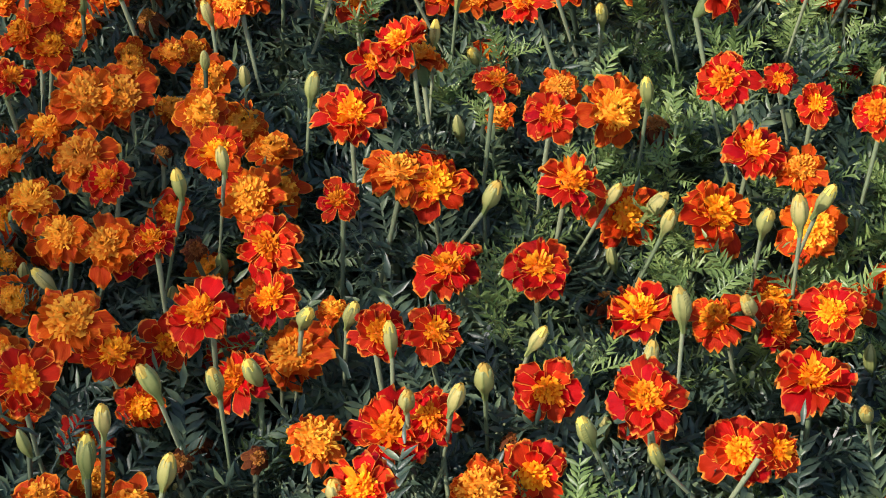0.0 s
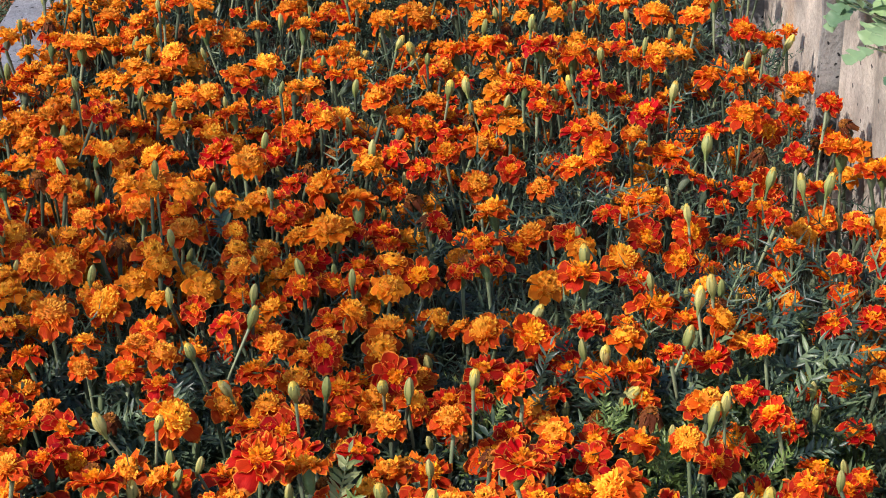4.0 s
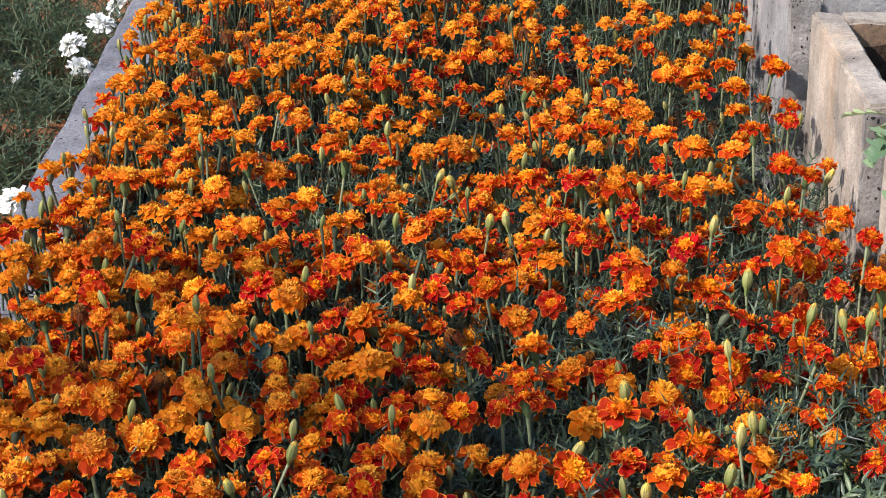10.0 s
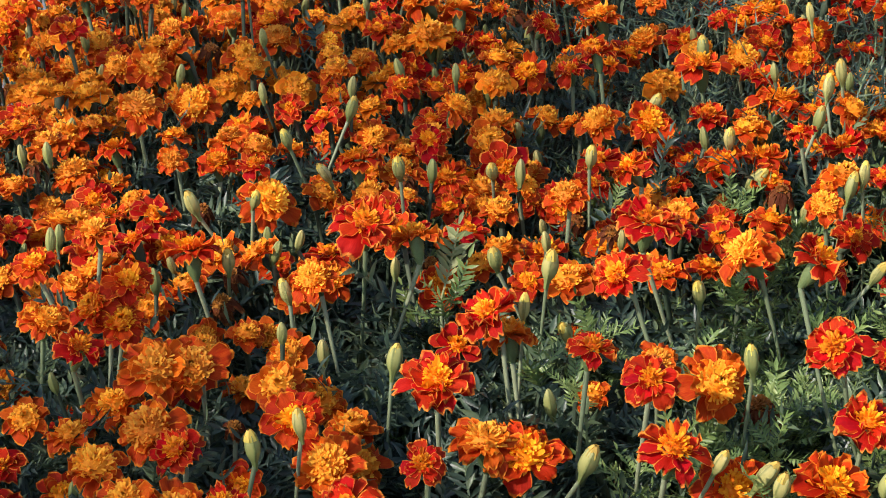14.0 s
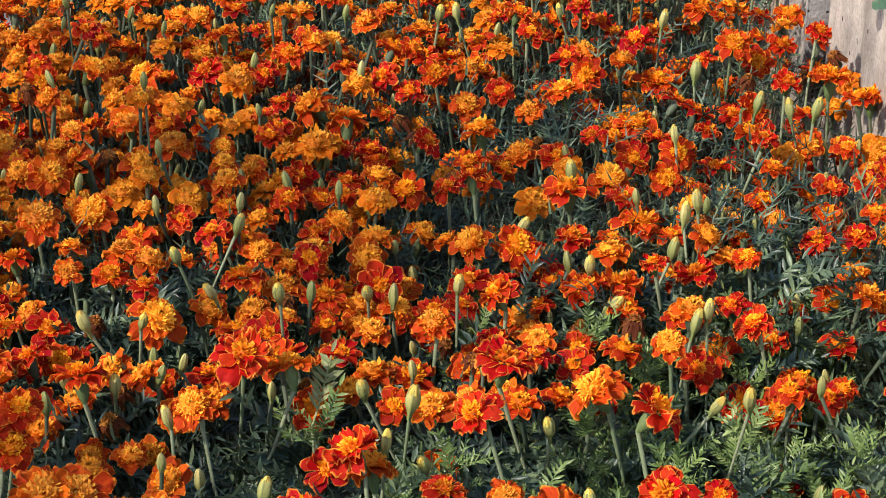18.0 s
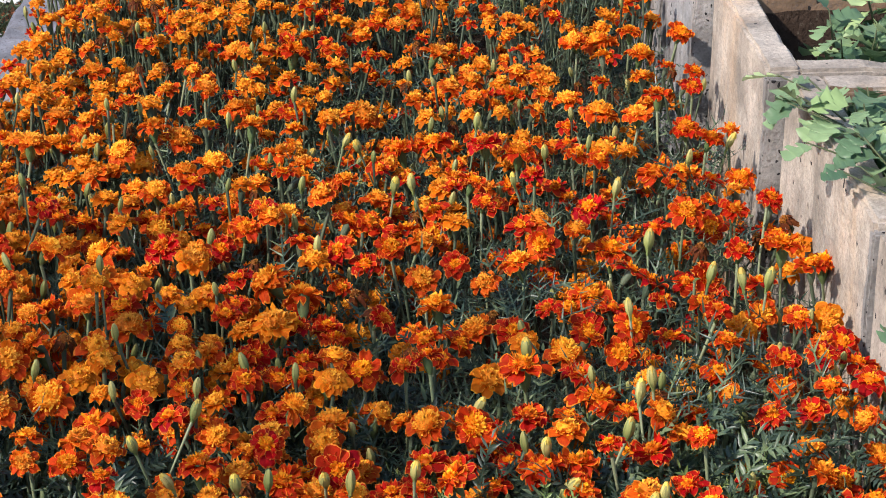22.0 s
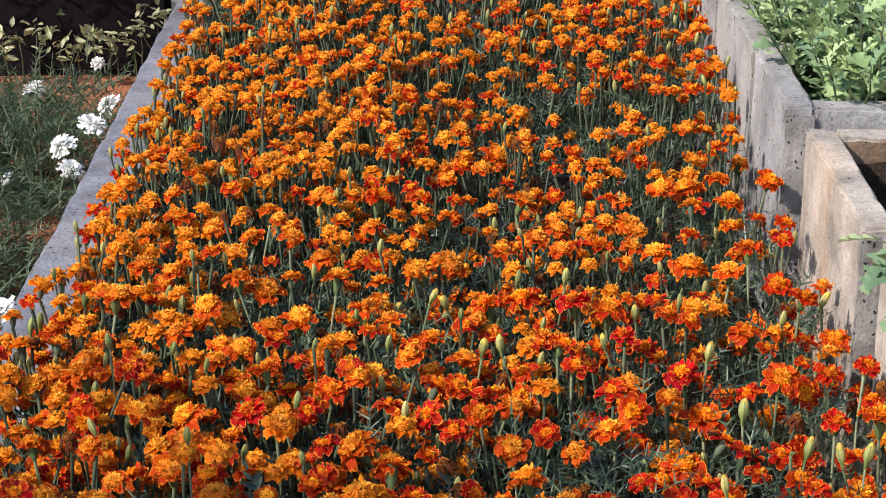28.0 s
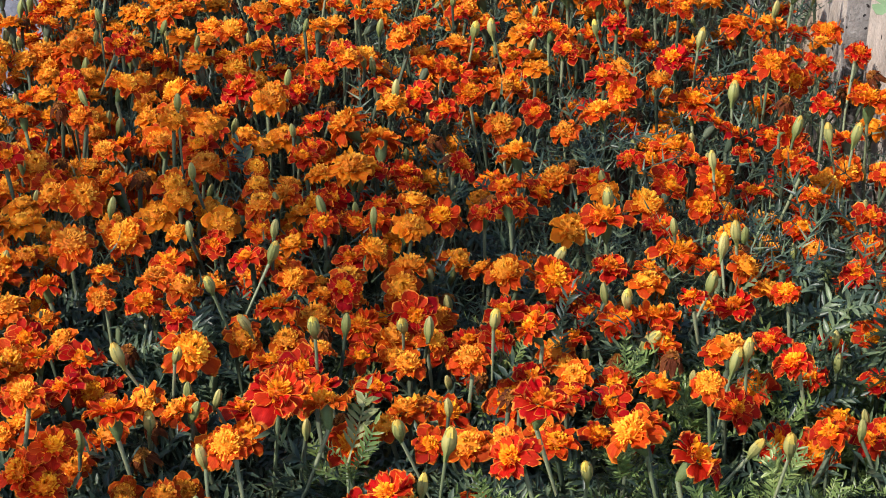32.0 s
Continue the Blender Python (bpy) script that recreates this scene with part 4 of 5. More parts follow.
def take(x, y):
    grid.setdefault((int(x / 0.06), int(y / 0.06)), []).append((x, y))


for x, y in taken:
    take(x, y)
fields = {}
# Gaps where the foliage shows: centre and half width.
BARE = ((0.27, 3.55, 0.11, 0.36), (0.10, 2.98, 0.14, 0.09), (0.42, 1.74, 0.05, 0.09), (0.05, 4.15, 0.10, 0.12))


def spill(y):
    """How far the blooms lean out over the left kerb."""
    return 0.012 + 0.085 * max(0.0, min(1.0, (y - 4.25) / 0.35)) + 0.055 * math.exp(-((y - 2.3) / 0.22) ** 2)


field_rng = random.Random(5)
for n in range(42000):
    r = field_rng
    low = n >= 30000         # older blooms under the others come last
    if n == 30000:
        grid = {}
    y = r.uniform(1.8 if low else 0.62, 4.96)
    x = r.uniform(BED_L + 0.005 - spill(y), BED_R - 0.015 + (0.04 if y < 2.45 else 0.012))
    right = (x - BED_L) / (BED_R - BED_L)
    gap = (0.034 if y < 2.6 else 0.042) + 0.016 * right if low else ((0.0245 if y < 2.6 else 0.0272) + (0.013 if y < 2.9 else 0.009) * right) if y > 1.45 else (0.036 if x < -0.08 else 0.052)
    thin = noise.noise((x * 3.3 + 4, y * 2.6, 1)) + 0.25 * right
    bare = any(((x - a) / c) ** 2 + ((y - b) / d) ** 2 < 1 + 0.5 * noise.noise((x * 14, y * 14, 2)) for a, b, c, d in BARE)
    if thin > 0.36 and r.random() < 0.93 or bare and r.random() < 0.975 or not free(x, y, gap):
        continue
    take(x, y)
    z = crown(x, y) + r.gauss(-0.012, 0.014 if y < 1.9 else 0.022) - (0.035 if y < 1.45 else 0.012 if y < 3.1 else 0) - (r.uniform(0.035, 0.075) if low else 0)
    red = (0.20 if y < 2.6 else 0.08) + 0.42 * right * (1.0 if y < 2.6 else 0.45) + (0.2 if y < 1.6 else 0)
    if y > 4.4 or x < BED_L + 0.01:
        red += 0.15
    q = r.random()
    kind = "spent" if q < (0.25 if low else 0.10) else "red" if q < 0.11 + red * 0.45 else "mixed" if q < 0.11 + red * 1.0 else "yellow" if q > 0.84 - (0.22 if y < 2.6 else 0.50) * (1 - right) and y > 1.8 else "orange"
    across = r.uniform(0.034, 0.050) * (1.0 if y < 1.9 else 0.95 if y < 2.8 else 0.90) * (0.75 if kind == "spent" else 1)
    d = 1 if y < 2.35 else 0
    s = fields.setdefault(int((y - 0.6) / 0.73), Soup())
    base = Matrix.Translation((x, y, z)) @ facing(y, r) @ Matrix.Diagonal((across, across, across * (1.0 if y < 2.0 else 1.1), 1))
    rays, crest = r.choice(FAR_HEADS[d][kind])
    s.add(rays, base, KIND_LIST.index(kind))
    s.add(crest, base, 5 + KIND_LIST.index(kind))
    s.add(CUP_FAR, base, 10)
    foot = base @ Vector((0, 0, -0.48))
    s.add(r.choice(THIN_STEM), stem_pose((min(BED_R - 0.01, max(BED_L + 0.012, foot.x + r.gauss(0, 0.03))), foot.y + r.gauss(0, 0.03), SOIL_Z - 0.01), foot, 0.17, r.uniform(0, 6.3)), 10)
    if not low and r.random() < (0.36 if y < 2.8 else 0.2):
        bx, by, bz = x + r.uniform(-0.03, 0.03), y + r.uniform(-0.03, 0.03), z + r.uniform(-0.03, 0.03)
        k = r.uniform(0.014, 0.020)
        s.add(LITTLE_BUD, mat4((bx, by, bz - k * 0.5), Euler((r.gauss(0, 0.15), r.gauss(0, 0.15), r.uniform(0, 6.3))), (k * 0.95, k * 0.95, k * 1.1)), 11)
        s.add(r.choice(THIN_STEM), stem_pose((min(BED_R - 0.01, max(BED_L + 0.012, bx + r.gauss(0, 0.04))), by + r.gauss(0, 0.04), SOIL_Z - 0.01), (bx, by, bz - k * 0.5), 0.13, r.uniform(0, 6.3)), 10)
for key in sorted(fields):
    tagged(new("marigold_field", fields[key].mesh("marigold_field", FIELD_MATS)), "mass of orange and red marigold blooms and buds", "flowers", kind="stuff")

# Foliage: feathered leaves on branching side stems, denser towards the top.
LEAVES = [leaf_base(rng, 7) for j in range(8)]
LEAVES_FAR = [leaf_base(rng, 4, 1) for j in range(5)]
beds = {}
leaf_rng = random.Random(8)
for n in range(12700):
    r = leaf_rng
    x, y = r.uniform(BED_L + 0.01, BED_R - 0.02), (r.uniform(0.70, 1.9) if n % 3 == 0 else r.uniform(0.62, 4.96))
    if y > 3 and r.random() < 0.45:
        continue
    top = crown(x, y) - (0.066 if y < 1.6 else 0.052 - 0.03 * max(0.0, min(1.0, (x - 0.05) / 0.25)) * (y < 2.6))
    if any(((x - a) / c) ** 2 + ((y - b) / d) ** 2 < 1 for a, b, c, d in BARE):
        top += 0.02
    z = top - abs(r.gauss(0, 0.06))
    if z < 0.05:
        z = r.uniform(0.05, 0.2)
    k = r.uniform(0.048, 0.085)
    turn = Euler((r.gauss(0.35, 0.4), r.gauss(0, 0.3), r.uniform(0, 6.3)), "XYZ")
    s = beds.setdefault(int((y - 0.6) / 0.73), Soup())
    s.add(r.choice(LEAVES if y < 1.75 else LEAVES_FAR), mat4((x, y, z), turn, k), 0)
    if n % 6 == 0:
        s.add(r.choice(THIN_STEM), mat4((x, y, SOIL_Z - 0.01), Euler((0, 0, r.uniform(0, 6.3))), (0.25, 0.25, z - SOIL_Z + 0.012)), 1)
for key in sorted(beds):
    tagged(new("marigold_foliage", beds[key].mesh("marigold_foliage", [LEAF, STEM])), "dark green feathery marigold leaves and side stems", "foliage", kind="stuff")


# Young shoots: upright tufts of feathered leaves among the front blooms, coloured pale for sunlight.
shoots = Soup()
shoot_rng = random.Random(17)
for n in range(420):
    r = shoot_rng
    x, y = r.uniform(-0.12, 0.46), r.uniform(0.74, 1.7)
    if r.random() > 0.12 + 1.9 * max(0.0, x):
        continue
    z = crown(x, y) - r.uniform(0.035, 0.10)
    for k in range(r.randint(6, 11)):
        shoots.add(r.choice(LEAVES), mat4((x, y, z + r.uniform(-0.02, 0.012)), Euler((r.uniform(0.35, 1.25), r.gauss(0, 0.2), 2.4 * k + r.uniform(-0.4, 0.4))), r.uniform(0.028, 0.052)), 0)
    shoots.add(r.choice(THIN_STEM), stem_pose((x + r.gauss(0, 0.02), y + r.gauss(0, 0.02), SOIL_Z - 0.01), (x, y, z), 0.16, r.uniform(0, 6.3)), 1)
tagged(new("marigold_shoots", shoots.mesh("marigold_shoots", [SHOOT, STEM_SHADED])), "young marigold shoots, feathered leaves coloured pale as if sunlit", "foliage", kind="stuff")

frond = Soup()
frond.add(leaf_base(random.Random(91), 8, 2), mat4((0, 0, 0), Euler((0.75, 0, -0.4)), 0.075))
thing = tagged(new("pale_leaf"), "pale yellowish feathered leaf standing among the blooms", "leaf")
thing.location = (-0.035, 1.43, SOIL_Z - 0.01)
part("blade", frond, PALE_FROND, thing, m=Matrix.Translation((0, 0, 0.265)))
stalk = Soup()
stalk.add(tube([(0.02, 0.01, 0), (0.005, 0, 0.15), (0, 0, 0.267)], [0.002, 0.0018, 0.0014], 5))
part("stalk", stalk, STEM, thing)


# ---- chrysanthemums in the planters ----
MUM = [lobed_leaf(random.Random(300 + j), 1.0) for j in range(8)]
MUM_BROAD = [lobed_leaf(random.Random(320 + j), 1.4) for j in range(6)]


def mum_plant(x, y, z, height, spread, leaves, seed, label, size=(0.038, 0.060), out_x=0.0, shapes=MUM, box=None, young=0.6):
    x0, x1, y0, y1 = box
    rim, w = 0.424, 0.05

    def in_wall(p):
        """Whether a place lies in the planter's walls, or low outside them."""
        px, py, pz = p.x + x, p.y + y, p.z + z
        return pz < rim and not (x0 + w < px < x1 - w and y0 + w < py < y1 - w) and (x0 - 0.004 < px < x1 + 0.004 and y0 - 0.004 < py < y1 + 0.004)

    r = random.Random(seed)
    thing = new("chrysanthemum_plant")
    thing.location = (x, y, z)
    fol, fresh = Soup(), Soup()
    shoots = max(4, round(leaves / 17))
    for k in range(shoots):
        a, out = r.uniform(0, 6.3), spread * math.sqrt(r.random())
        tip = Vector((math.cos(a) * out + out_x, math.sin(a) * out, height * r.uniform(0.7, 1.05)))
        pts = [Vector((tip.x * (0.4 + 0.6 * q ** 1.3), tip.y * (0.4 + 0.6 * q ** 1.3), tip.z * q)) for q in (0, 0.25, 0.5, 0.75, 1)]
        for p in pts:
            if p.z + z < rim + 0.012:
                p.x = min(max(p.x, x0 + w + 0.006 - x), x1 - w - 0.006 - x)
                p.y = min(max(p.y, y0 + w + 0.006 - y), y1 - w - 0.006 - y)
        stem = Soup()
        stem.add(tube(pts, [0.003, 0.0026, 0.0022, 0.0017, 0.001], 5))
        part("stem", stem, MUM_STEM, thing)
        per = leaves // shoots
        for j in range(per):
            q = 0.15 + 0.85 * (j + r.random()) / per
            i = min(3, int(q * 4))
            p = pts[i].lerp(pts[i + 1], q * 4 - i)
            rise = r.gauss(0.1, 0.35) if shapes is MUM_BROAD else r.uniform(0.4, 1.2) if j >= per - 8 else r.gauss(0.4, 0.38)
            m = mat4(p, Euler((rise, r.gauss(0, 0.25), a + 2.4 * j + r.gauss(0, 0.3))), r.uniform(*size) * (0.8 if j >= per - 8 else 1.0))
            leaf = r.choice(shapes)
            if not any(in_wall(m @ Vector(leaf[0][i])) for i in range(0, 51, 2)):
                (fresh if q > 0.55 and r.random() < young * (0.45 + 0.55 * (k % 3 > 0)) else fol).add(leaf, m)
    part("foliage", fol, MUM_LEAF, thing, "green lobed leaves")
    if fresh.v:
        part("young_foliage", fresh, MUM_YOUNG, thing, "light yellow-green young leaves")
    return tagged(thing, label, "plant", "chrysanthemums in the planters")


LUSH = "lush light green chrysanthemum plant growing in a planter"
seed = 400
for a, b in RIGHT:
    for x in (0.72, 0.91):
        for k in range(2):
            seed += 1
            y = a + (b - a) * (0.28 + 0.44 * k)
            mum_plant(x + rng.uniform(-0.02, 0.02), y, 0.295, rng.uniform(0.24, 0.30) + (0.05 if a > 3.9 else 0), 0.155, 340, seed, LUSH, box=(0.572, 1.06, a, b), young=0.95 if a < 3.9 else 0.5)
for n, (a, b) in enumerate(NEAR):
    spots = [(0.75, 0.40), (0.86, 0.62)] if n == 0 else [(0.72, 0.2), (0.715, 0.5), (0.735, 0.78), (0.90, 0.5)]
    for x, q in spots:
        seed += 1
        mum_plant(x, a + (b - a) * q, 0.28, rng.uniform(0.16, 0.20) if n == 0 else rng.uniform(0.16, 0.20), 0.10 if n == 0 else 0.14, 80 if n == 0 else 230, seed, "young chrysanthemum plant with broad lobed leaves in a planter", (0.042, 0.066), 0.0 if n == 0 else -0.06, MUM_BROAD, (0.584 if n == 0 else 0.606, 1.07, a, b), 0.2)
for a, b in BACK:
    for k in range(3):
        seed += 1
        mum_plant(a + (b - a) * (0.22 + 0.28 * k), 5.2 + rng.uniform(-0.03, 0.08), 0.295, rng.uniform(0.15, 0.22), 0.15, 170, seed, "low dark green chrysanthemum plant growing in a planter", box=(a, b, 5.02, 5.50), young=0.2)


# ---- the border beyond the left kerb ----
def pompom(seed):
    """A loose white bloom of many narrow petals, uneven in outline."""
    r, s = random.Random(seed), Soup()
    for k in range(120):
        q = (k + 0.5) / 120
        a, el = 2.39996 * k + r.uniform(-0.2, 0.2), math.pi / 2 - q * 1.75
        fl = floret(r, r.uniform(0.20, 0.40) * (0.7 + 0.5 * q), r.uniform(0.10, 0.17), 2)
        s.add(fl, Matrix.Rotation(a, 4, "Z") @ mat4((0, 0.20 * math.cos(el), 0.13 * math.sin(el)), Euler((-(math.pi / 2 - el) * 0.95 + r.gauss(0, 0.2), r.gauss(0, 0.2), r.uniform(-0.5, 0.5)))))
    return s.mesh("bloom", [WHITE])


POMS = [pompom(77 + j) for j in range(4)]


def white_plant(x, y, height, spread, leaves, blooms, seed, label):
    r = random.Random(seed)
    thing = new("white_chrysanthemum")
    thing.location = (x, y, GROUND)
    fol = Soup()
    for k in range(leaves):
        a, out, q = r.uniform(0, 6.3), spread * math.sqrt(r.random()), r.random()
        p = Vector((math.cos(a) * out * (0.4 + 0.6 * q), math.sin(a) * out * (0.4 + 0.6 * q), height * q))
        fol.add(r.choice(LEAVES_FAR), mat4(p, Euler((r.gauss(0.4, 0.5), r.gauss(0, 0.4), r.uniform(0, 6.3))), r.uniform(0.06, 0.10)))
    part("foliage", fol, DARK_LEAF, thing, "fine dark green leaves")
    for k in range(12):
        a, out = r.uniform(0, 6.3), spread * r.random()
        stem = Soup()
        stem.add(tube([(0.02 * math.cos(a), 0.02 * math.sin(a), 0), (out * 0.5 * math.cos(a), out * 0.5 * math.sin(a), height * 0.6), (out * math.cos(a), out * math.sin(a), height)], [0.003, 0.0025, 0.0018], 5))
        part("stem", stem, MUM_STEM, thing)
    for bx, by, bz, size in blooms:
        o = Vector((bx - x, by - y, bz - GROUND))
        stem = Soup()
        stem.add(tube([(0, 0, 0), (o.x * 0.5, o.y * 0.5, o.z * 0.6), (o.x, o.y, o.z)], [0.003, 0.0025, 0.002], 5))
        part("stem", stem, MUM_STEM, thing)
        part("bloom", r.choice(POMS), None, thing, "white pompom bloom", mat4(o, Euler((r.uniform(0.2, 0.8), r.uniform(-0.5, 0.5), r.uniform(0, 6.3))), (size * 1.15, size * 1.0, size * 0.85)))
    return tagged(thing, label, "plant", "white chrysanthemums beside the kerb")


WHITE_LABEL = "white pompom chrysanthemum with fine dark leaves beside the kerb"
for n, (x, y, blooms) in enumerate((
    (-0.82, 4.02, [(-0.672, 4.03, 0.13, 0.055), (-0.684, 3.907, 0.13, 0.048), (-0.718, 3.761, 0.13, 0.055), (-0.693, 3.708, 0.10, 0.042)]),
    (-1.02, 4.10, [(-0.848, 4.139, 0.13, 0.05), (-0.93, 3.9, 0.12, 0.045)]),
    (-0.86, 3.55, [(-0.80, 3.62, 0.11, 0.025)]), (-1.05, 3.60, []), (-0.86, 3.10, [(-0.66, 2.915, 0.13, 0.05)]),
    (-0.86, 2.60, []), (-0.86, 2.10, []), (-0.88, 1.60, []), (-0.93, 4.50, [(-0.90, 4.42, 0.06, 0.045)]), (-1.18, 4.45, []),
)):
    white_plant(x, y, 0.23 if y < 4.3 else 0.15, 0.24, 560 if y < 4.3 else 260, blooms, 600 + n, WHITE_LABEL)


TWIG = green_material("twig_bark", (0.11, 0.10, 0.07), (0.22, 0.20, 0.14), 60, 0.7, 0.0)
OVATE = sheet(lambda u, v: ((2 * u - 1) * 0.24 * math.sin(math.pi * (0.05 + 0.95 * v)), v, 0.1 * abs(2 * u - 1) - 0.2 * v * v), 2, 3)


def shrub(x, y, height, spread, low, count, seed, label, mat, size=(0.016, 0.032), blooms=(), name="shrub", thick=0.006, loose=1.0, twigs=0):
    """Bent woody limbs from one foot with tufts of leaves along them."""
    r = random.Random(seed)
    thing = new(name)
    thing.location = (x, y, GROUND)
    fol = Soup()
    limbs = max(5, count // 90)
    for k in range(limbs):
        a = 2 * math.pi * (k + r.random()) / limbs
        out = spread * r.uniform(0.4, 1.0)
        end = Vector((math.cos(a) * out, math.sin(a) * out, low + (height - low) * r.uniform(0.2, 1.0)))
        pts = [Vector((0.04 * math.cos(a), 0.04 * math.sin(a), 0)).lerp(end, q) + Vector((0, 0, 0.25 * height * math.sin(math.pi * q))) + Vector((r.gauss(0, 0.02), r.gauss(0, 0.02), 0)) * q for q in (0, 0.25, 0.5, 0.75, 1)]
        limb = Soup()
        limb.add(tube(pts, [thick, thick * 0.8, thick * 0.6, thick * 0.4, thick * 0.2], 6))
        part("limb", limb, MUM_STEM, thing)
        for j in range(count // limbs):
            q = r.uniform(0.35, 1.0)
            i = min(3, int(q * 4))
            p = pts[i].lerp(pts[i + 1], q * 4 - i) + Vector((r.gauss(0, 0.04), r.gauss(0, 0.04), r.gauss(0, 0.035))) * loose
            fol.add(OVATE, mat4(p, Euler((r.gauss(0.2, 0.6), r.gauss(0, 0.5), r.uniform(0, 6.3))), r.uniform(*size)))
    for k in range(twigs):
        a0, b0 = Vector((r.uniform(-0.5, 0.3) * spread, r.uniform(-0.75, -0.35) * spread, height * r.uniform(0.8, 1.1))), r.uniform(0.15, 0.5)
        end = a0 + Vector((r.choice((-0.7, 1, 1)) * b0, r.uniform(-0.05, 0.05), -r.uniform(-0.1, 0.45) * b0))
        pts = [a0.lerp(end, q) + Vector((r.gauss(0, 0.004), 0, r.gauss(0, 0.004) - 0.22 * b0 * math.sin(math.pi * q))) for q in (0, 0.2, 0.4, 0.6, 0.8, 1)]
        twig = Soup()
        twig.add(tube(pts, [0.0024, 0.0023, 0.0021, 0.0018, 0.0014, 0.0009], 6))
        part("twig", twig, TWIG, thing, "bare arching twig")
        for j in range(16):
            q = r.uniform(0.3, 1.0)
            i = min(4, int(q * 5))
            fol.add(OVATE, mat4(pts[i].lerp(pts[i + 1], q * 5 - i), Euler((r.gauss(0.2, 0.5), r.gauss(0, 0.4), r.uniform(0, 6.3))), r.uniform(*size)))
    part("foliage", fol, mat, thing)
    for bx, by, bz, k in blooms:
        part("bloom", r.choice(POMS), None, thing, "white pompom bloom", mat4((bx - x, by - y, bz - GROUND), Euler((0.8, 0, 0)), k * 1.15))
    return tagged(thing, label, "shrub")


shrub(-1.02, 5.30, 0.47, 0.55, 0.31, 4600, 701, "dark leafy shrub with arching stems and white blooms", SHRUB_LEAF, blooms=[(-0.728, 5.2, 0.285, 0.042), (-1.065, 5.2, 0.367, 0.058), (-0.98, 5.3, 0.42, 0.04)], size=(0.012, 0.026), twigs=18)
shrub(-1.62, 5.36, 0.5, 0.5, 0.32, 1500, 702, "dense leafy shrub above a near-black shade slab", SHRUB_LEAF, twigs=4)
SPRIG = "small pale-leaved sprig growing from red soil"
shrub(-0.90, 4.99, 0.15, 0.09, 0.07, 48, 703, SPRIG, SPRIG_LEAF, (0.02, 0.036), [(-0.855, 4.95, -0.03, 0.028)], "sprig", 0.0025, 0.25)
shrub(-1.05, 4.98, 0.17, 0.10, 0.09, 46, 704, SPRIG, SPRIG_LEAF, (0.022, 0.042), [], "sprig", 0.0025, 0.25)
shrub(-0.80, 5.00, 0.15, 0.05, 0.09, 40, 705, SPRIG, SPRIG_LEAF, (0.018, 0.030), [], "sprig", 0.002, 0.2)
shrub(-0.715, 5.01, 0.22, 0.05, 0.15, 40, 706, SPRIG, SPRIG_LEAF, (0.018, 0.032), [], "sprig", 0.002, 0.2)

# Slabs added as a dark backdrop; the shade under the shrubs is their colour.
tagged(solid("shade_slab_left", rough_box(-3.4, -0.676, 5.07, 5.17, GROUND - 0.05, 0.215, 5, 0.004, 0.2, 0.02), DARK_PAINT_AND_SHADE.m), "low near-black slab standing for shade behind the border", "wall", kind="structure")
tagged(solid("shade_slab_corner", rough_box(-3.4, -0.69, 5.85, 6.0, GROUND - 0.05, 1.0, 7, 0.004, 0.2, 0.02), DARK_PAINT_AND_SHADE.m), "near-black slab standing for deep shade behind the shrubs", "wall", kind="structure")
tagged(solid("wall_back", rough_box(-0.70, 4.0, 7.6, 7.8, GROUND - 0.05, 2.4, 6, 0.004, 0.3, 0.02), PLASTER.m), "sunlit cream plaster wall behind the planters", "wall", kind="structure")
litter = Soup()
litter_rng = random.Random(66)
for n in range(900):
    r = litter_rng
    x, y = r.uniform(-1.7, -0.63), r.uniform(1.4, 5.04)
    litter.add(OVATE, mat4((x, y, GROUND + 0.012), Euler((r.uniform(-0.3, 0.5), r.uniform(-0.4, 0.4), r.uniform(0, 6.3))), r.uniform(0.012, 0.035)))
DRY = crest_material("dry_leaf", (0.24, 0.12, 0.06), (0.46, 0.30, 0.17), True)
tagged(new("leaf_litter", litter.mesh("leaf_litter", [DRY])), "dry brown leaves scattered on the red soil", "leaf litter", kind="stuff")

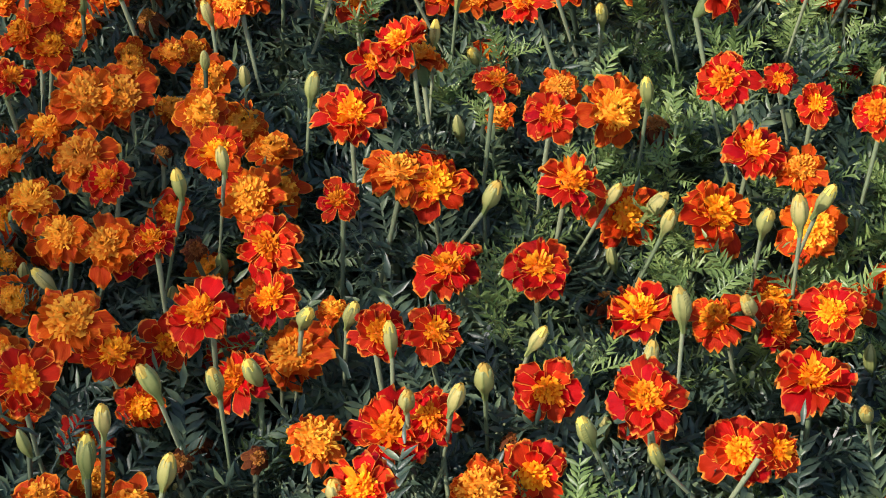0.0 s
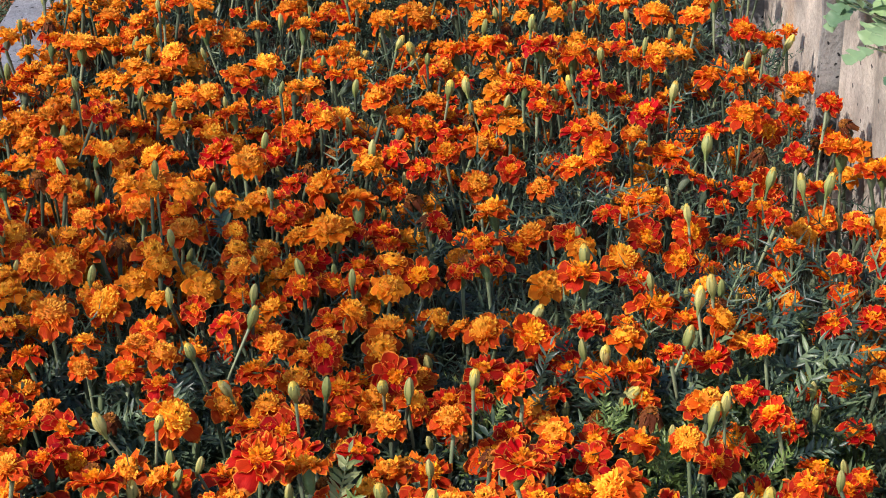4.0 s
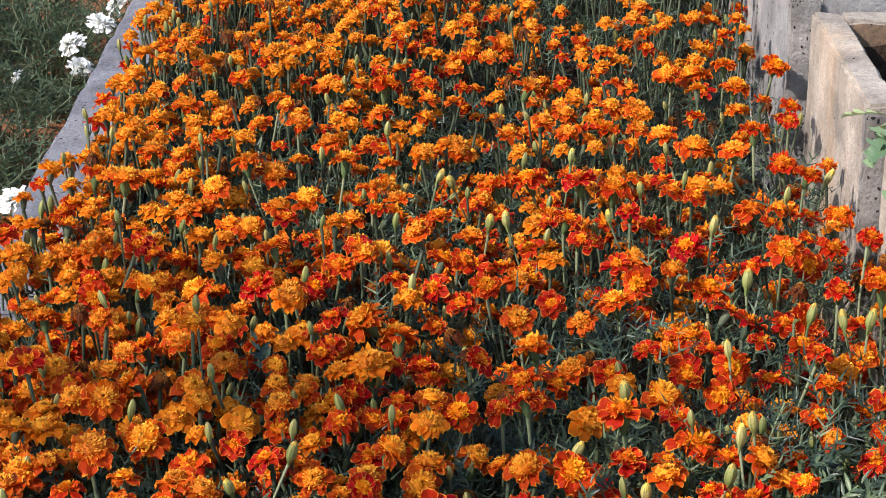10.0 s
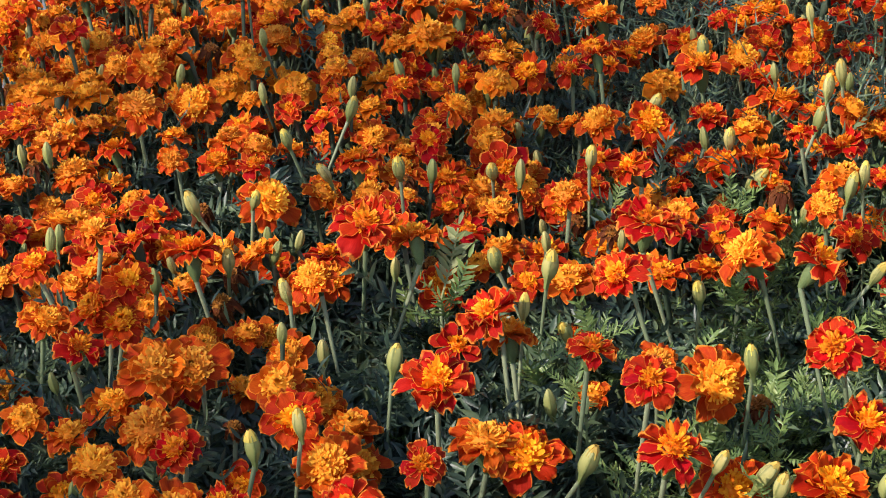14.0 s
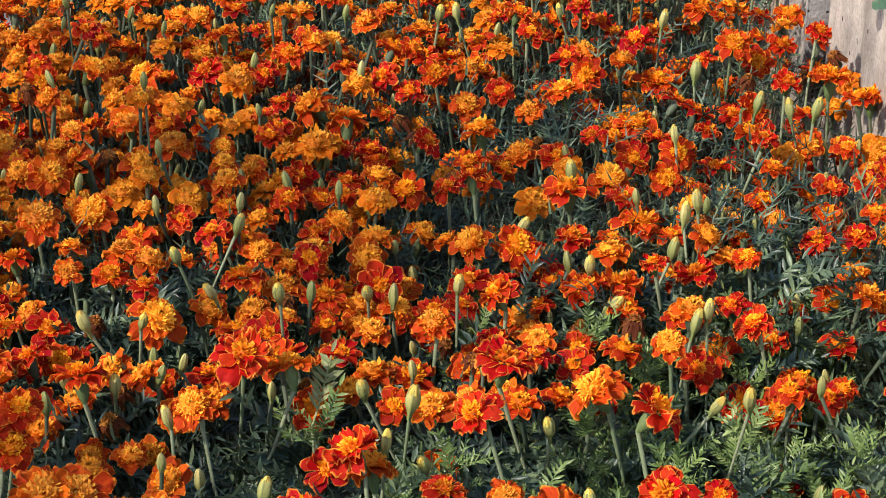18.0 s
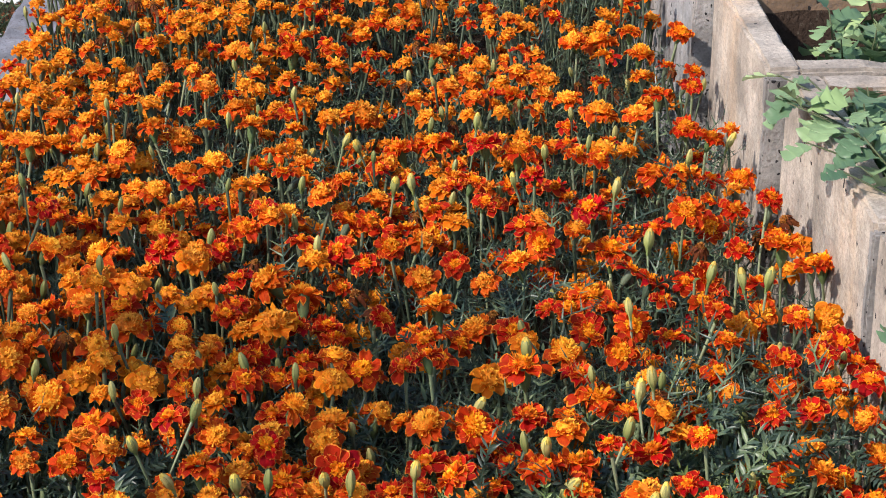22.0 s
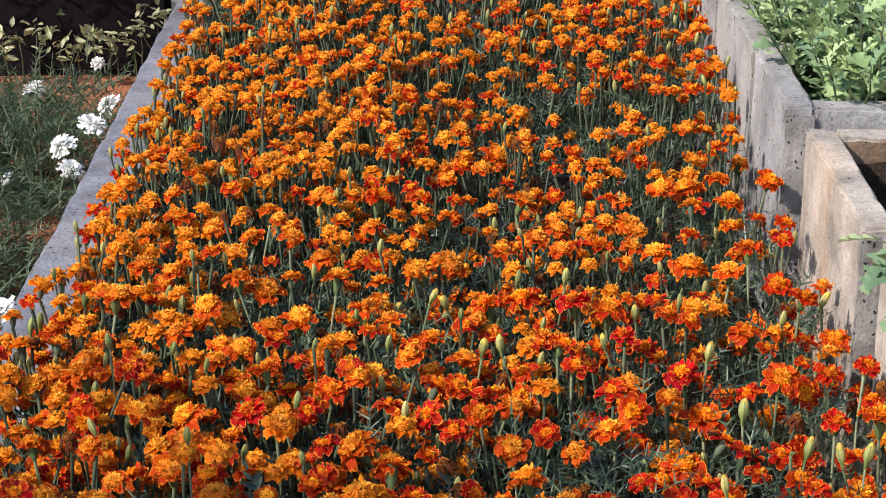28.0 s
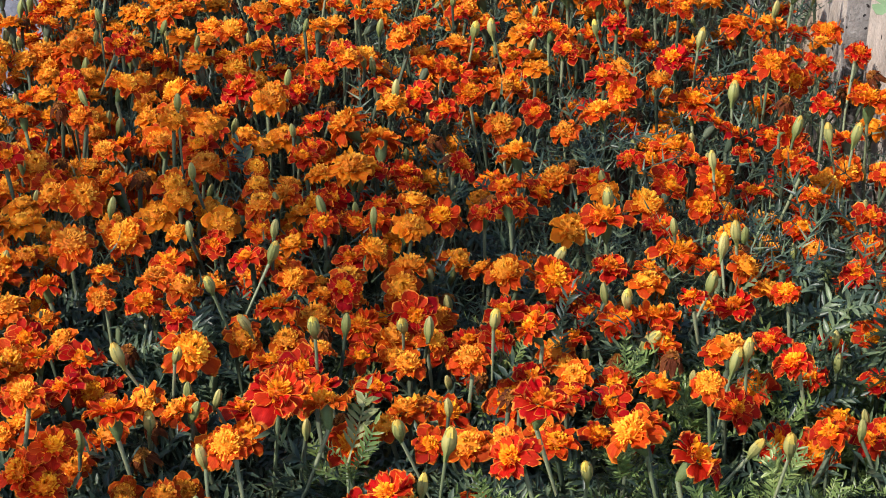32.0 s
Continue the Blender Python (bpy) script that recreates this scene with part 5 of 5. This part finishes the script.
post = tagged(new("post"), "slim dark painted post behind the planters", "post")
post.location = (-0.161, 5.54, GROUND)
part("shaft", rough_box(-0.014, 0.014, -0.014, 0.014, 0, 1.9, 9, 0.0005, 0.2, 0.003), DARK_PAINT_AND_SHADE.m, post)
part("foot", rough_box(-0.04, 0.04, -0.04, 0.04, -0.01, 0.02, 9, 0.0005, 0.2, 0.004), DARK_PAINT_AND_SHADE.m, post)


# ---- an unseen tree added beside the bed to throw loose shade on its middle ----
def tree(x, y, crowns, seed):
    r = random.Random(seed)
    thing = new("added_shade_tree")
    thing.location = (x, y, GROUND)
    trunk = Soup()
    trunk.add(tube([(0, 0, -0.05), (0.03, 0.02, 0.5), (0.0, 0.05, 1.1), (0.05, 0.0, 1.8)], [0.13, 0.10, 0.09, 0.07], 12))
    part("trunk", trunk, MUM_STEM, thing, "rough brown trunk")
    fol = Soup()
    for cx, cy, cz, rx, ry, rz, clumps in crowns:
        c = Vector((cx - x, cy - y, cz - GROUND))
        limb = Soup()
        limb.add(tube([(0.02, 0.02, 1.3), tuple(Vector((0, 0, 1.5)).lerp(c, 0.5)), tuple(c)], [0.06, 0.045, 0.02], 8))
        part("limb", limb, MUM_STEM, thing)
        for k in range(clumps):
            d = Vector((r.gauss(0, 1), r.gauss(0, 1), r.gauss(0, 1))).normalized() * r.random() ** 0.4
            p = c + Vector((d.x * rx, d.y * ry, d.z * rz))
            for j in range(26):
                fol.add(OVATE, mat4(p + Vector((r.gauss(0, 0.09), r.gauss(0, 0.09), r.gauss(0, 0.07))), Euler((r.uniform(-0.8, 0.8), r.uniform(-0.8, 0.8), r.uniform(0, 6.3))), r.uniform(0.06, 0.10)))
    part("crown", fol, DARK_LEAF, thing, "loose green crown of small leaves")
    return tagged(thing, "unseen tree added to throw loose shade on the bed", "tree")


tree(-3.1, 0.6, [(-2.67, 0.50, 2.6, 0.5, 0.55, 0.3, 8), (-3.53, 1.28, 2.5, 0.4, 0.9, 0.3, 12), (-2.80, -0.54, 2.6, 0.32, 0.3, 0.25, 8)], 31)
